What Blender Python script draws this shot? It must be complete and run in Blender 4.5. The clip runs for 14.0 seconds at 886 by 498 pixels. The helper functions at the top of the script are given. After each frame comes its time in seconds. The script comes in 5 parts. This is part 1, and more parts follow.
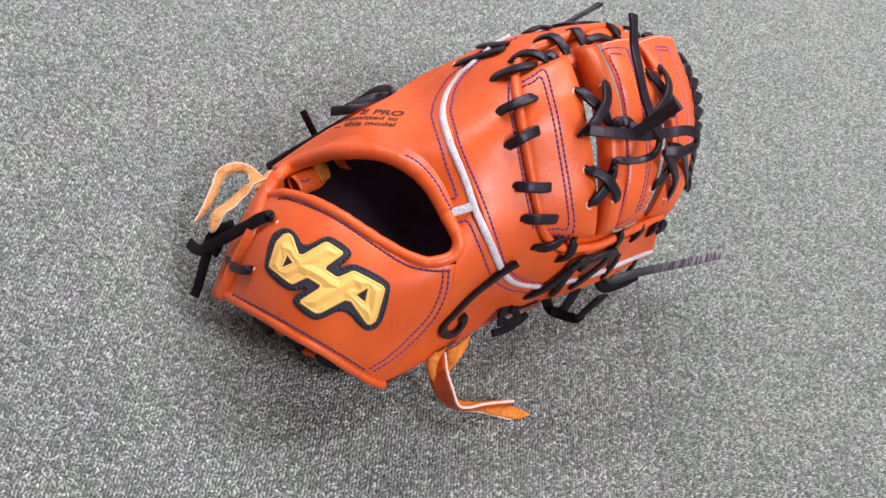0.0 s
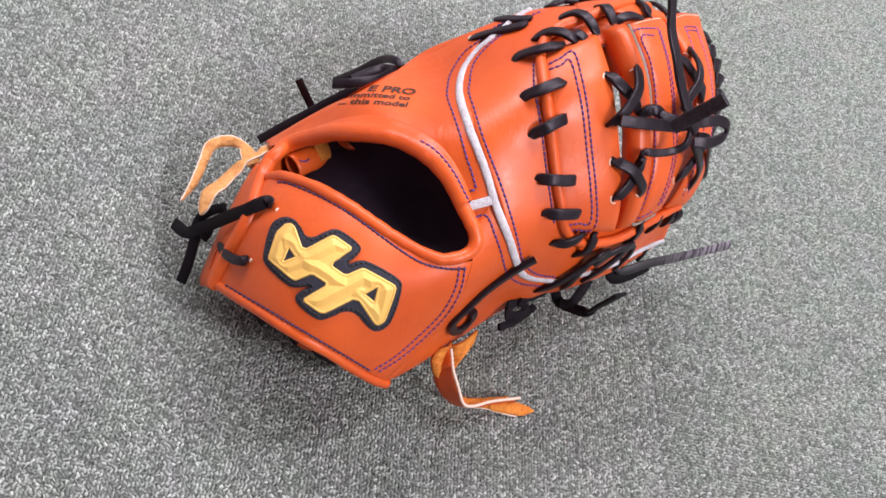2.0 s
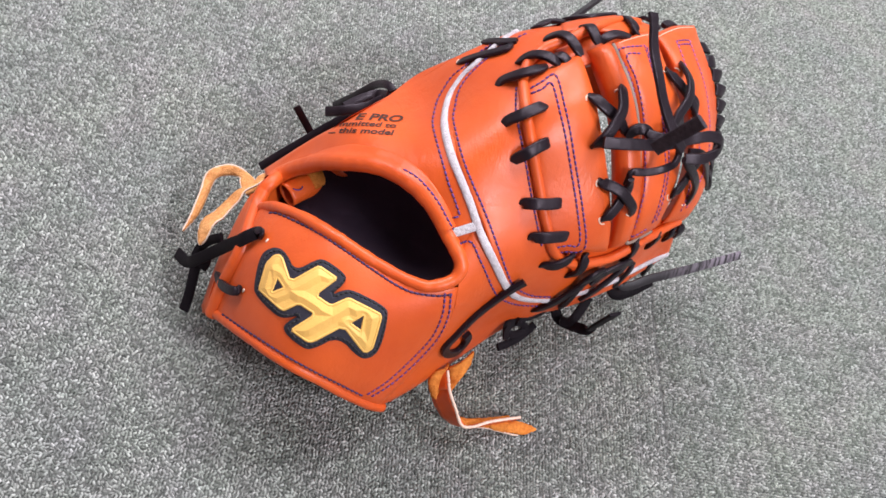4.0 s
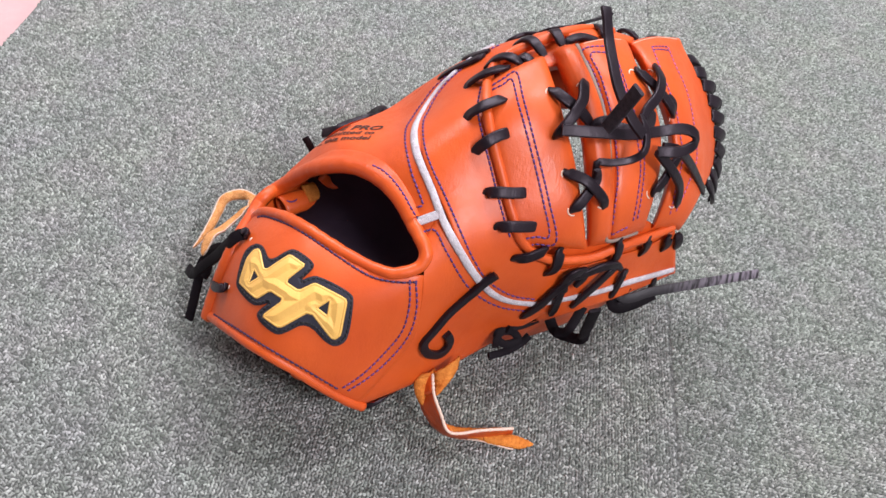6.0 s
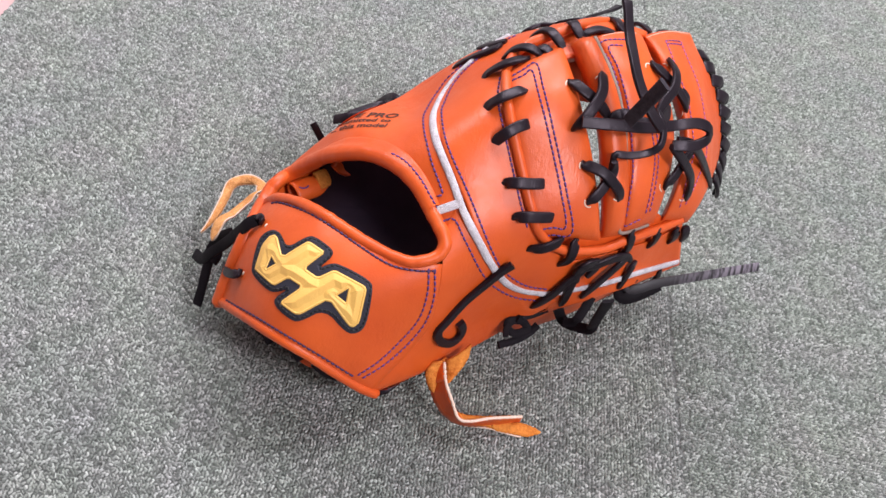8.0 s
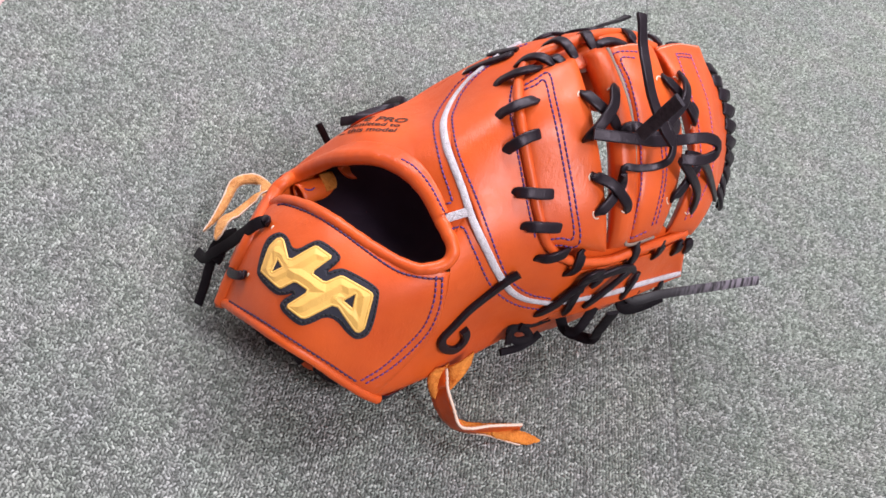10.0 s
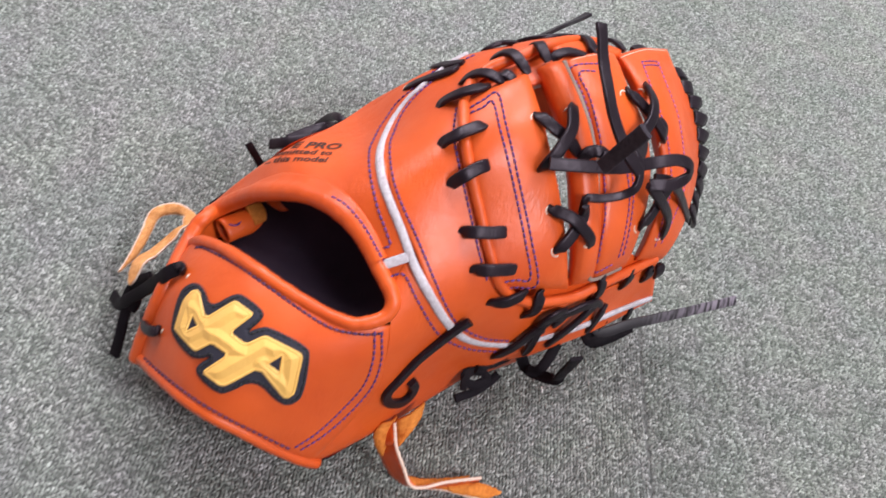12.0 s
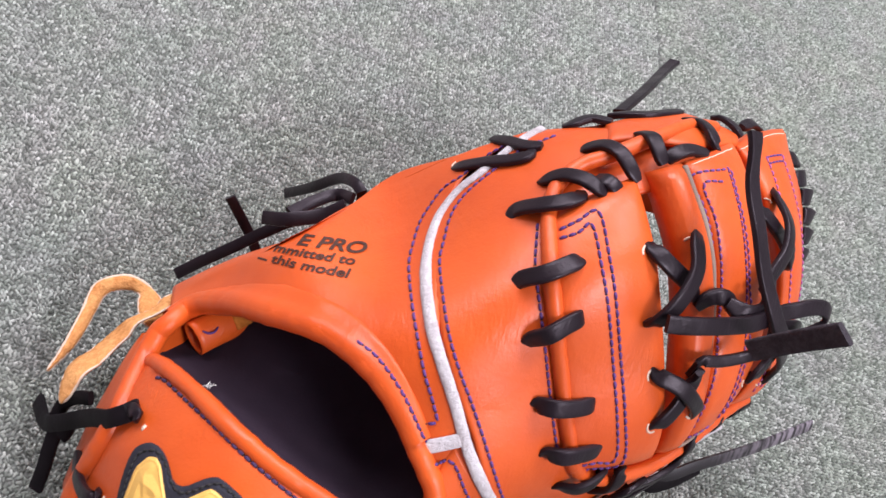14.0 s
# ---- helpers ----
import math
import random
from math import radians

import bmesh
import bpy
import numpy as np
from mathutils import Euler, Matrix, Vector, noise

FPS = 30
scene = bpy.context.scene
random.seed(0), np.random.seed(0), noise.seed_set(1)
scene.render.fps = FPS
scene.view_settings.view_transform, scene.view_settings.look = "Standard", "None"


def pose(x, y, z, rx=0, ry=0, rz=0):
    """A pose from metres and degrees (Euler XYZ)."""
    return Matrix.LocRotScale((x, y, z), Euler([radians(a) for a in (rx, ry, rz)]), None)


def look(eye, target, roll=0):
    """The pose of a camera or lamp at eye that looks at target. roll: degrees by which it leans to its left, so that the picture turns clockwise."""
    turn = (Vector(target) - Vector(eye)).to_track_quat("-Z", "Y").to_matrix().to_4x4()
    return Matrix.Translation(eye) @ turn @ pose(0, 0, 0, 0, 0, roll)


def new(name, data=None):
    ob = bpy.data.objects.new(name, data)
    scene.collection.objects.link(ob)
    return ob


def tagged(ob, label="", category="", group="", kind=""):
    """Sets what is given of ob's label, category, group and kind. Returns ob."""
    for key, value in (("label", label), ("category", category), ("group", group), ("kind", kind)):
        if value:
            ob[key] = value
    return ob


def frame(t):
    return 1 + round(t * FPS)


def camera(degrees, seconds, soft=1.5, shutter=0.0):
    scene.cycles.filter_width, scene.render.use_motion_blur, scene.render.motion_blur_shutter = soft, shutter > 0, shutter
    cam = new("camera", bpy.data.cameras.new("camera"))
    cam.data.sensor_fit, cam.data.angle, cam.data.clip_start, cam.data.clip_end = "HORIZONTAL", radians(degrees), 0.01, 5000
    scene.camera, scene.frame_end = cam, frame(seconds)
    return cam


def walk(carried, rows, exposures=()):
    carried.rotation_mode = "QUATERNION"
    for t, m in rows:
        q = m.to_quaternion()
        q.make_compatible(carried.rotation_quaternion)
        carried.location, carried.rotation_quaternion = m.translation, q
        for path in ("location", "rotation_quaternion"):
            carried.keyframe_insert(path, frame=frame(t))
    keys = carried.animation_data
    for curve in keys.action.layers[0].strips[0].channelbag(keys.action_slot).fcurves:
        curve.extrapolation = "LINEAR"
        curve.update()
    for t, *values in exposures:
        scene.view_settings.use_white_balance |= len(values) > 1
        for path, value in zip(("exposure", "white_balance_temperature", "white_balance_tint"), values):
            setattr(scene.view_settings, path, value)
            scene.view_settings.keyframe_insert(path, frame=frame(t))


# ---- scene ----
from mathutils import geometry
from mathutils.bvhtree import BVHTree

# ---- camera ----
cam = camera(59.4, 14.0, shutter=0.35)
PATH = [
    (0, (-0.1228, -0.3189, 0.4737), (-0.0256, -0.0085, 0.0940), 24.46),
    (0.3, (-0.1277, -0.3159, 0.4734), (-0.0267, -0.0082, 0.0924), 25.14),
    (0.5, (-0.1300, -0.3145, 0.4698), (-0.0259, -0.0083, 0.0885), 25.55),
    (0.8, (-0.1317, -0.3084, 0.4679), (-0.0221, -0.0067, 0.0847), 26.61),
    (1, (-0.1344, -0.3096, 0.4634), (-0.0220, -0.0100, 0.0793), 27.16),
    (1.2, (-0.1373, -0.3060, 0.4629), (-0.0206, -0.0093, 0.0779), 28.08),
    (1.5, (-0.1401, -0.3013, 0.4630), (-0.0193, -0.0086, 0.0761), 29.12),
    (1.8, (-0.1452, -0.2886, 0.4565), (-0.0192, -0.0019, 0.0668), 30.61),
    (2, (-0.1489, -0.2776, 0.4535), (-0.0218, 0.0065, 0.0622), 31.17),
    (2.2, (-0.1581, -0.2680, 0.4541), (-0.0287, 0.0135, 0.0617), 31.85),
    (2.5, (-0.1615, -0.2508, 0.4575), (-0.0318, 0.0259, 0.0617), 32.57),
    (2.8, (-0.1701, -0.2396, 0.4502), (-0.0418, 0.0324, 0.0507), 32.81),
    (3, (-0.1719, -0.2375, 0.4519), (-0.0453, 0.0349, 0.0522), 32.43),
    (3.3, (-0.1513, -0.2370, 0.4476), (-0.0311, 0.0343, 0.0452), 31.31),
    (3.5, (-0.1436, -0.2458, 0.4529), (-0.0278, 0.0280, 0.0509), 30.12),
    (3.8, (-0.1302, -0.2523, 0.4709), (-0.0255, 0.0246, 0.0679), 27.64),
    (4, (-0.1195, -0.2659, 0.4750), (-0.0225, 0.0162, 0.0737), 25.68),
    (4.2, (-0.1042, -0.2751, 0.4812), (-0.0186, 0.0131, 0.0816), 22.92),
    (6.3, (-0.0271, -0.3281, 0.4548), (-0.0164, 0.0084, 0.0851), 11.48),
    (6.5, (-0.0310, -0.3308, 0.4537), (-0.0174, 0.0047, 0.0833), 11.98),
    (7, (-0.0391, -0.3311, 0.4555), (-0.0180, 0.0031, 0.0842), 13.18),
    (7.5, (-0.0472, -0.3268, 0.4604), (-0.0194, 0.0062, 0.0885), 14.24),
    (7.7, (-0.0511, -0.3261, 0.4565), (-0.0212, 0.0058, 0.0837), 14.59),
    (9.8, (-0.0631, -0.3211, 0.4562), (-0.0230, 0.0083, 0.0821), 17.45),
    (10, (-0.0680, -0.3212, 0.4574), (-0.0267, 0.0087, 0.0840), 17.82),
    (10.2, (-0.0698, -0.3160, 0.4620), (-0.0271, 0.0113, 0.0865), 18.28),
    (10.5, (-0.0737, -0.3211, 0.4595), (-0.0289, 0.0091, 0.0867), 18.60),
    (10.8, (-0.0704, -0.3190, 0.4621), (-0.0238, 0.0092, 0.0877), 18.91),
    (11, (-0.0709, -0.3193, 0.4617), (-0.0225, 0.0089, 0.0875), 18.89),
    (11.2, (-0.0684, -0.3172, 0.4606), (-0.0207, 0.0088, 0.0843), 18.73),
    (11.5, (-0.0729, -0.3068, 0.4546), (-0.0200, 0.0171, 0.0775), 18.81),
    (11.7, (-0.0692, -0.2926, 0.4464), (-0.0146, 0.0285, 0.0672), 18.77),
    (12, (-0.0531, -0.2557, 0.4446), (0.0070, 0.0623, 0.0636), 18.86),
    (12.2, (-0.0437, -0.2357, 0.4426), (0.0201, 0.0816, 0.0616), 19.06),
    (12.5, (-0.0241, -0.2006, 0.4416), (0.0468, 0.1101, 0.0563), 20.05),
    (12.7, (-0.0176, -0.1799, 0.4407), (0.0591, 0.1267, 0.0532), 21.21),
    (13, (-0.0169, -0.1469, 0.4277), (0.0649, 0.1570, 0.0392), 22.51),
    (13.2, (-0.0271, -0.1269, 0.4271), (0.0620, 0.1762, 0.0396), 24.28),
    (13.4, (-0.0376, -0.1144, 0.4195), (0.0507, 0.1840, 0.0283), 25.23),
    (13.5, (-0.0475, -0.1100, 0.4104), (0.0437, 0.1884, 0.0198), 25.97),
    (13.6, (-0.0639, -0.1073, 0.4043), (0.0337, 0.1887, 0.0134), 27.42),
    (13.8, (-0.0865, -0.1152, 0.3972), (0.0086, 0.1752, 0.0015), 28.44),
    (14, (-0.0993, -0.1236, 0.3967), (-0.0005, 0.1682, 0.0029), 29.56),
]
walk(cam, [(t, look(eye, target, roll)) for t, eye, target, roll in PATH],
     [(0, 0.0), (1, 0.03), (2, 0.06), (3.3, 0.05), (4.2, 0.03), (6.3, -0.03), (7.5, -0.03), (10.5, -0.01), (12, -0.05), (12.6, -0.08), (13.4, -0.09), (14, 0.03)])

# ---- light ----
world = bpy.data.worlds.new("room_air")
scene.world = world
world.use_nodes = True
world.node_tree.nodes["Background"].inputs[0].default_value = (0.95, 0.97, 1.0, 1)
world.node_tree.nodes["Background"].inputs[1].default_value = 0.4


def lamp(name, x, y, z, sx, sy, watts, colour, target):
    data = bpy.data.lights.new(name, "AREA")
    data.shape, data.size, data.size_y, data.energy, data.color = "RECTANGLE", sx, sy, watts, colour
    ob = new(name, data)
    ob.matrix_world = look((x, y, z), target)
    return ob


for x, y, watts in ((-1.5, 1.4, 50), (1.7, -1.6, 119), (1.0, 0.9, 56), (-0.4, 1.75, 60)):
    lamp("ceiling_lamp", x, y, 2.55, 1.2, 0.6, watts, (0.972, 0.948, 1.028), (x, y, 0))

# ---- materials ----


def material(name, base, rough=0.5, metal=0.0):
    m = bpy.data.materials.new(name)
    m.use_nodes = True
    b = m.node_tree.nodes["Principled BSDF"]
    b.inputs["Base Color"].default_value = (*base, 1)
    b.inputs["Roughness"].default_value, b.inputs["Metallic"].default_value = rough, metal
    b.inputs["Specular IOR Level"].default_value = 0.45
    return m, m.node_tree.nodes, m.node_tree.links, b


def mixed(nodes, links, fac, a, b):
    n = nodes.new("ShaderNodeMix")
    n.data_type = "RGBA"
    links.new(fac, n.inputs[0])
    for k, c in ((6, a), (7, b)):
        if isinstance(c, tuple):
            n.inputs[k].default_value = (*c, 1)
        else:
            links.new(c, n.inputs[k])
    return n.outputs[2]


def noise_out(nodes, links, scale, detail=3.0, rough=0.5, kind="Object"):
    co = nodes.new("ShaderNodeTexCoord")
    n = nodes.new("ShaderNodeTexNoise")
    n.inputs["Scale"].default_value, n.inputs["Detail"].default_value, n.inputs["Roughness"].default_value = scale, detail, rough
    links.new(co.outputs[kind], n.inputs["Vector"])
    return n.outputs["Fac"]


def ramp(nodes, links, fac, lo, hi, a=(0, 0, 0), b=(1, 1, 1)):
    r = nodes.new("ShaderNodeValToRGB")
    r.color_ramp.elements[0].position, r.color_ramp.elements[1].position = lo, hi
    r.color_ramp.elements[0].color, r.color_ramp.elements[1].color = (*a, 1), (*b, 1)
    links.new(fac, r.inputs[0])
    return r.outputs[0]


def bump(nodes, links, bsdf, height, strength, distance):
    n = nodes.new("ShaderNodeBump")
    n.inputs["Strength"].default_value, n.inputs["Distance"].default_value = strength, distance
    links.new(height, n.inputs["Height"])
    if bsdf.inputs["Normal"].links:
        links.new(bsdf.inputs["Normal"].links[0].from_socket, n.inputs["Normal"])
    links.new(n.outputs[0], bsdf.inputs["Normal"])


def leather(name, base, dark, rough=0.42, grain=900):
    m, nodes, links, b = material(name, base, rough)
    blotch = ramp(nodes, links, noise_out(nodes, links, 22, 4, 0.6), 0.35, 0.7)
    links.new(mixed(nodes, links, blotch, base, dark), b.inputs["Base Color"])
    links.new(ramp(nodes, links, noise_out(nodes, links, 60, 4), 0.3, 0.7, (rough - 0.06,) * 3, (rough + 0.1,) * 3), b.inputs["Roughness"])
    bump(nodes, links, b, noise_out(nodes, links, grain, 3, 0.6), 0.25, 0.0004)
    bump(nodes, links, b, noise_out(nodes, links, 90, 3, 0.6), 0.14, 0.0012)
    co = nodes.new("ShaderNodeTexCoord")
    turn = nodes.new("ShaderNodeMapping")
    turn.inputs["Rotation"].default_value, turn.inputs["Scale"].default_value = (0.4, 0.3, 0.7), (1.0, 0.3, 0.45)
    links.new(co.outputs["Object"], turn.inputs[0])
    crease = nodes.new("ShaderNodeTexNoise")
    crease.inputs["Scale"].default_value, crease.inputs["Detail"].default_value, crease.inputs["Distortion"].default_value = 520, 2, 0.6
    links.new(turn.outputs[0], crease.inputs["Vector"])
    some = ramp(nodes, links, noise_out(nodes, links, 34, 2), 0.5, 0.68)
    both = nodes.new("ShaderNodeMath")
    both.operation = "MULTIPLY"
    links.new(crease.outputs["Fac"], both.inputs[0])
    links.new(some, both.inputs[1])
    bump(nodes, links, b, both.outputs[0], 0.34, 0.0009)
    return m


ORANGE = leather("orange_leather", (0.66, 0.098, 0.013), (0.57, 0.072, 0.009), 0.38)
ORANGE.node_tree.nodes["Principled BSDF"].inputs["Specular IOR Level"].default_value = 0.38
ORANGE.node_tree.nodes["Principled BSDF"].inputs["Coat Weight"].default_value = 0.14
ORANGE.node_tree.nodes["Principled BSDF"].inputs["Coat Roughness"].default_value = 0.55
BLACK = leather("black_lace_leather", (0.008, 0.005, 0.0075), (0.015, 0.010, 0.014), 0.36)
BLACK.node_tree.nodes["Principled BSDF"].inputs["Specular IOR Level"].default_value = 0.25
BLACK.node_tree.nodes["Principled BSDF"].inputs["Specular Tint"].default_value = (1.0, 0.88, 0.98, 1)

DULL = leather("dull_black_lace", (0.006, 0.0045, 0.006), (0.011, 0.008, 0.011), 0.62)
DULL.node_tree.nodes["Principled BSDF"].inputs["Specular IOR Level"].default_value = 0.1


def suede(name, base, dark):
    """Fuzzy flesh side of hide: mottled in patches and in its fine nap."""
    m, nodes, links, b = material(name, base, 0.95)
    b.inputs["Specular IOR Level"].default_value = 0.1
    nap = ramp(nodes, links, noise_out(nodes, links, 420, 4, 0.7), 0.38, 0.66)
    patch2 = ramp(nodes, links, noise_out(nodes, links, 95, 3, 0.6), 0.36, 0.68)
    mean = tuple((p * 0.6 + q * 0.4) for p, q in zip(base, dark))
    links.new(mixed(nodes, links, nap, mixed(nodes, links, patch2, base, mean), mixed(nodes, links, patch2, mean, dark)), b.inputs["Base Color"])
    bump(nodes, links, b, noise_out(nodes, links, 650, 4, 0.7), 0.8, 0.0012)
    return m


RAW = suede("raw_hide", (0.84, 0.43, 0.17), (0.52, 0.18, 0.05))
CUT = leather("cut_edge", (0.78, 0.62, 0.5), (0.7, 0.5, 0.4), 0.8)
WHITE = suede("white_welting", (0.66, 0.63, 0.66), (0.4, 0.35, 0.37))
LINING = leather("dark_lining", (0.022, 0.014, 0.024), (0.03, 0.0185, 0.031), 0.85)
THREAD = leather("violet_thread", (0.08, 0.038, 0.165), (0.13, 0.065, 0.23), 0.6)
DARKTHREAD = leather("dark_violet_thread", (0.035, 0.016, 0.065), (0.06, 0.03, 0.11), 0.6)
PATCH = leather("black_patch", (0.03, 0.03, 0.042), (0.042, 0.042, 0.056), 0.7)
YELLOW = leather("yellow_emblem", (0.86, 0.51, 0.13), (0.81, 0.45, 0.1), 0.5)
GREYCUT = leather("grey_cut_edge", (0.3, 0.22, 0.18), (0.22, 0.16, 0.13), 0.8)
TAN = suede("orange_suede", (0.8, 0.29, 0.06), (0.46, 0.1, 0.014))
PINK = leather("pink_violet_thread", (0.42, 0.1, 0.24), (0.3, 0.08, 0.3), 0.6)
VIOLET = leather("light_violet_thread", (0.2, 0.05, 0.19), (0.12, 0.05, 0.26), 0.6)
BLACKTHREAD_AND_PITS = leather("black_thread_and_pit_shade", (0.008, 0.008, 0.01), (0.012, 0.012, 0.014), 0.6)
FLUFF = material("white_fibre", (0.8, 0.79, 0.76), 0.9)[0]
SCUFFED, nodes, links, b = material("scuffed_lace", (0.03, 0.026, 0.03), 0.55)
co = nodes.new("ShaderNodeTexCoord")
squash = nodes.new("ShaderNodeMapping")
squash.inputs["Scale"].default_value = (1.0, 0.25, 0.25)
links.new(co.outputs["Object"], squash.inputs[0])
bars = nodes.new("ShaderNodeTexNoise")
bars.inputs["Scale"].default_value, bars.inputs["Detail"].default_value = 380, 4
links.new(squash.outputs[0], bars.inputs["Vector"])
worn = ramp(nodes, links, bars.outputs["Fac"], 0.4, 0.6)
far_end = nodes.new("ShaderNodeSeparateXYZ")
links.new(co.outputs["Object"], far_end.inputs[0])
fade = nodes.new("ShaderNodeMapRange")
fade.inputs["From Min"].default_value, fade.inputs["From Max"].default_value = 0.135, 0.2
links.new(far_end.outputs[0], fade.inputs["Value"])
amount = nodes.new("ShaderNodeMath")
amount.operation = "MULTIPLY"
links.new(worn, amount.inputs[0])
links.new(fade.outputs[0], amount.inputs[1])
links.new(mixed(nodes, links, amount.outputs[0], (0.014, 0.011, 0.014), (0.2, 0.175, 0.205)), b.inputs["Base Color"])
for dull in (LINING, THREAD, PATCH, CUT):
    dull.node_tree.nodes["Principled BSDF"].inputs["Specular IOR Level"].default_value = 0.15
FLESH = suede("black_flesh_side", (0.06, 0.052, 0.062), (0.022, 0.019, 0.023))
INK = material("dark_stamp", (0.05, 0.015, 0.008), 0.6)[0]

def flecked(name, dark, light):
    """Carpet seen as a whole: flecks of dark and light yarn, with a rough nap."""
    m, nodes, links, b = material(name, light, 0.95)
    b.inputs["Specular IOR Level"].default_value = 0.1
    fleck = ramp(nodes, links, noise_out(nodes, links, 420, 2), 0.35, 0.65)
    links.new(mixed(nodes, links, fleck, dark, light), b.inputs["Base Color"])
    bump(nodes, links, b, noise_out(nodes, links, 500, 2), 0.8, 0.002)
    return m


# backing darker than the tiles: the shade between tufts is in its colour
BACKING_SHADE = flecked("carpet_backing_shade", (0.07, 0.074, 0.069), (0.17, 0.175, 0.165))
CARPET = flecked("grey_carpet", (0.1, 0.105, 0.096), (0.262, 0.271, 0.253))


def yarn(name, tones):
    """Looped yarn: each tuft in a tone of its own, with broad worn patches over all of them."""
    m, nodes, links, b = material(name, tones[2], 0.9)
    b.inputs["Specular IOR Level"].default_value = 0.2
    geo = nodes.new("ShaderNodeNewGeometry")
    tone = nodes.new("ShaderNodeValToRGB")
    tone.color_ramp.elements[0].color, tone.color_ramp.elements[1].color = (*tones[0], 1), (*tones[4], 1)
    for at, c in ((0.3, tones[1]), (0.62, tones[2]), (0.88, tones[3])):
        tone.color_ramp.elements.new(at).color = (*c, 1)
    links.new(geo.outputs["Random Per Island"], tone.inputs[0])
    patchy = ramp(nodes, links, noise_out(nodes, links, 11, 4), 0.35, 0.7)
    shade = mixed(nodes, links, patchy, (0.9, 0.915, 0.93), (1.0, 1.0, 0.985))
    mul = nodes.new("ShaderNodeMix")
    mul.data_type, mul.blend_type = "RGBA", "MULTIPLY"
    mul.inputs[0].default_value = 1.0
    links.new(tone.outputs[0], mul.inputs[6])
    links.new(shade, mul.inputs[7])
    tinge = ramp(nodes, links, noise_out(nodes, links, 34, 5), 0.4, 0.66)
    cast = nodes.new("ShaderNodeMix")
    cast.data_type, cast.blend_type = "RGBA", "MULTIPLY"
    cast.inputs[0].default_value = 1.0
    links.new(mul.outputs[2], cast.inputs[6])
    links.new(mixed(nodes, links, tinge, (0.955, 0.985, 0.95), (1.03, 0.985, 1.02)), cast.inputs[7])
    links.new(cast.outputs[2], b.inputs["Base Color"])
    bump(nodes, links, b, noise_out(nodes, links, 1300, 2), 0.5, 0.0006)
    return m


YARN = yarn("carpet_yarn", [(0.142, 0.151, 0.137), (0.228, 0.241, 0.22), (0.308, 0.323, 0.298), (0.39, 0.406, 0.377), (0.53, 0.546, 0.514)])
# same yarn, its tones lowered to imitate weaker light over the right tile
YARN_TURNED_DIMMED = yarn("carpet_yarn_across_dimmed", [(0.125, 0.136, 0.12), (0.205, 0.22, 0.196), (0.278, 0.295, 0.266), (0.35, 0.368, 0.337), (0.475, 0.494, 0.458)])
PINKFLOOR = leather("pink_floor", (0.52, 0.34, 0.33), (0.46, 0.29, 0.28), 0.5)
WALL = material("wall_paint", (0.3, 0.295, 0.3), 0.8)[0]
CEIL = material("ceiling_paint", (0.8, 0.8, 0.78), 0.9)[0]

# ---- building helpers ----
U_AXIS = Vector((0.8458, 0.3707, 0.3838))
V_AXIS = Vector((-0.5242, 0.7114, 0.4680))
N_AXIS = Vector((-0.0995, -0.5970, 0.7960))
ORIGIN = Vector((0.0000, 0.0200, 0.1300))

# the back of the mitt: its height over the pattern plane, in mm, at even steps of 40 mm along and across
RISE = [
    [-36, -37, -30, -73, -91, -143, -170],
    [-30, -3, 6, -15, -51, -102, -164],
    [-20, 12, 40, 30, -6, -101, -142],
    [-51, 13, 43, 45, 12, -54, -107],
    [-97, -15, 46, 35, 21, -24, -101],
    [-102, -45, 31, 43, 30, -37, -85],
    [-117, -34, 22, 33, 36, -8, -70],
    [-94, -42, 13, 28, 36, 7, -75],
    [-99, -61, -9, 12, 21, -11, -125],
    [-140, -68, -43, -13, -9, -48, -115],
    [-128, -126, -104, -68, -58, -90, -104],
]


def spline_weights(x, n):
    i = min(max(math.floor(x), 0), n - 2)
    f = x - i
    w = (-0.5 * f**3 + f * f - 0.5 * f, 1.5 * f**3 - 2.5 * f * f + 1, -1.5 * f**3 + 2 * f * f + 0.5 * f, 0.5 * f**3 - 0.5 * f * f)
    return [(min(max(i - 1 + k, 0), n - 1), w[k]) for k in range(4)]


# how far the back lies pushed away from a hub above it, in mm, at the same steps
SINK = [
    [10, 8, 7, 6, 4, 3, 2],
    [10, 8, 7, 6, 6, 3, -1],
    [10, 9, 6, 6, 6, 0, -4],
    [10, 9, 5, 5, 3, -3, -5],
    [10, 9, 9, 5, 0, -11, -8],
    [10, 8, 7, 3, -1, -3, 1],
    [11, 9, 8, 2, 0, 0, 6],
    [17, 12, 7, 6, 7, 7, 10],
    [38, 28, 10, 11, 9, 0, 2],
    [50, 42, 12, 15, 16, 6, 2],
    [52, 46, 20, 19, 14, 8, 2],
]
HUB = Vector((-0.075, -0.29, 0.455))


def over_grid(grid, u, v):
    return sum(a * b * grid[i][j] for i, a in spline_weights((u + 225) / 40, 11) for j, b in spline_weights((v + 120) / 40, 7))


def spot(u, v, h=0.0):
    """A place over the mitt's back: mm along, across, and above it."""
    p = ORIGIN + (U_AXIS * u + V_AXIS * v + N_AXIS * (over_grid(RISE, u, v) + h)) / 1000
    near = min(1.0, max(0.0, (18 - h) / 8))
    return p + (p - HUB).normalized() * over_grid(SINK, u, v) * near / 1000


def facing(u, v):
    e = 3.0
    a = spot(u + e, v) - spot(u - e, v)
    c = spot(u, v + e) - spot(u, v - e)
    return a.cross(c).normalized()


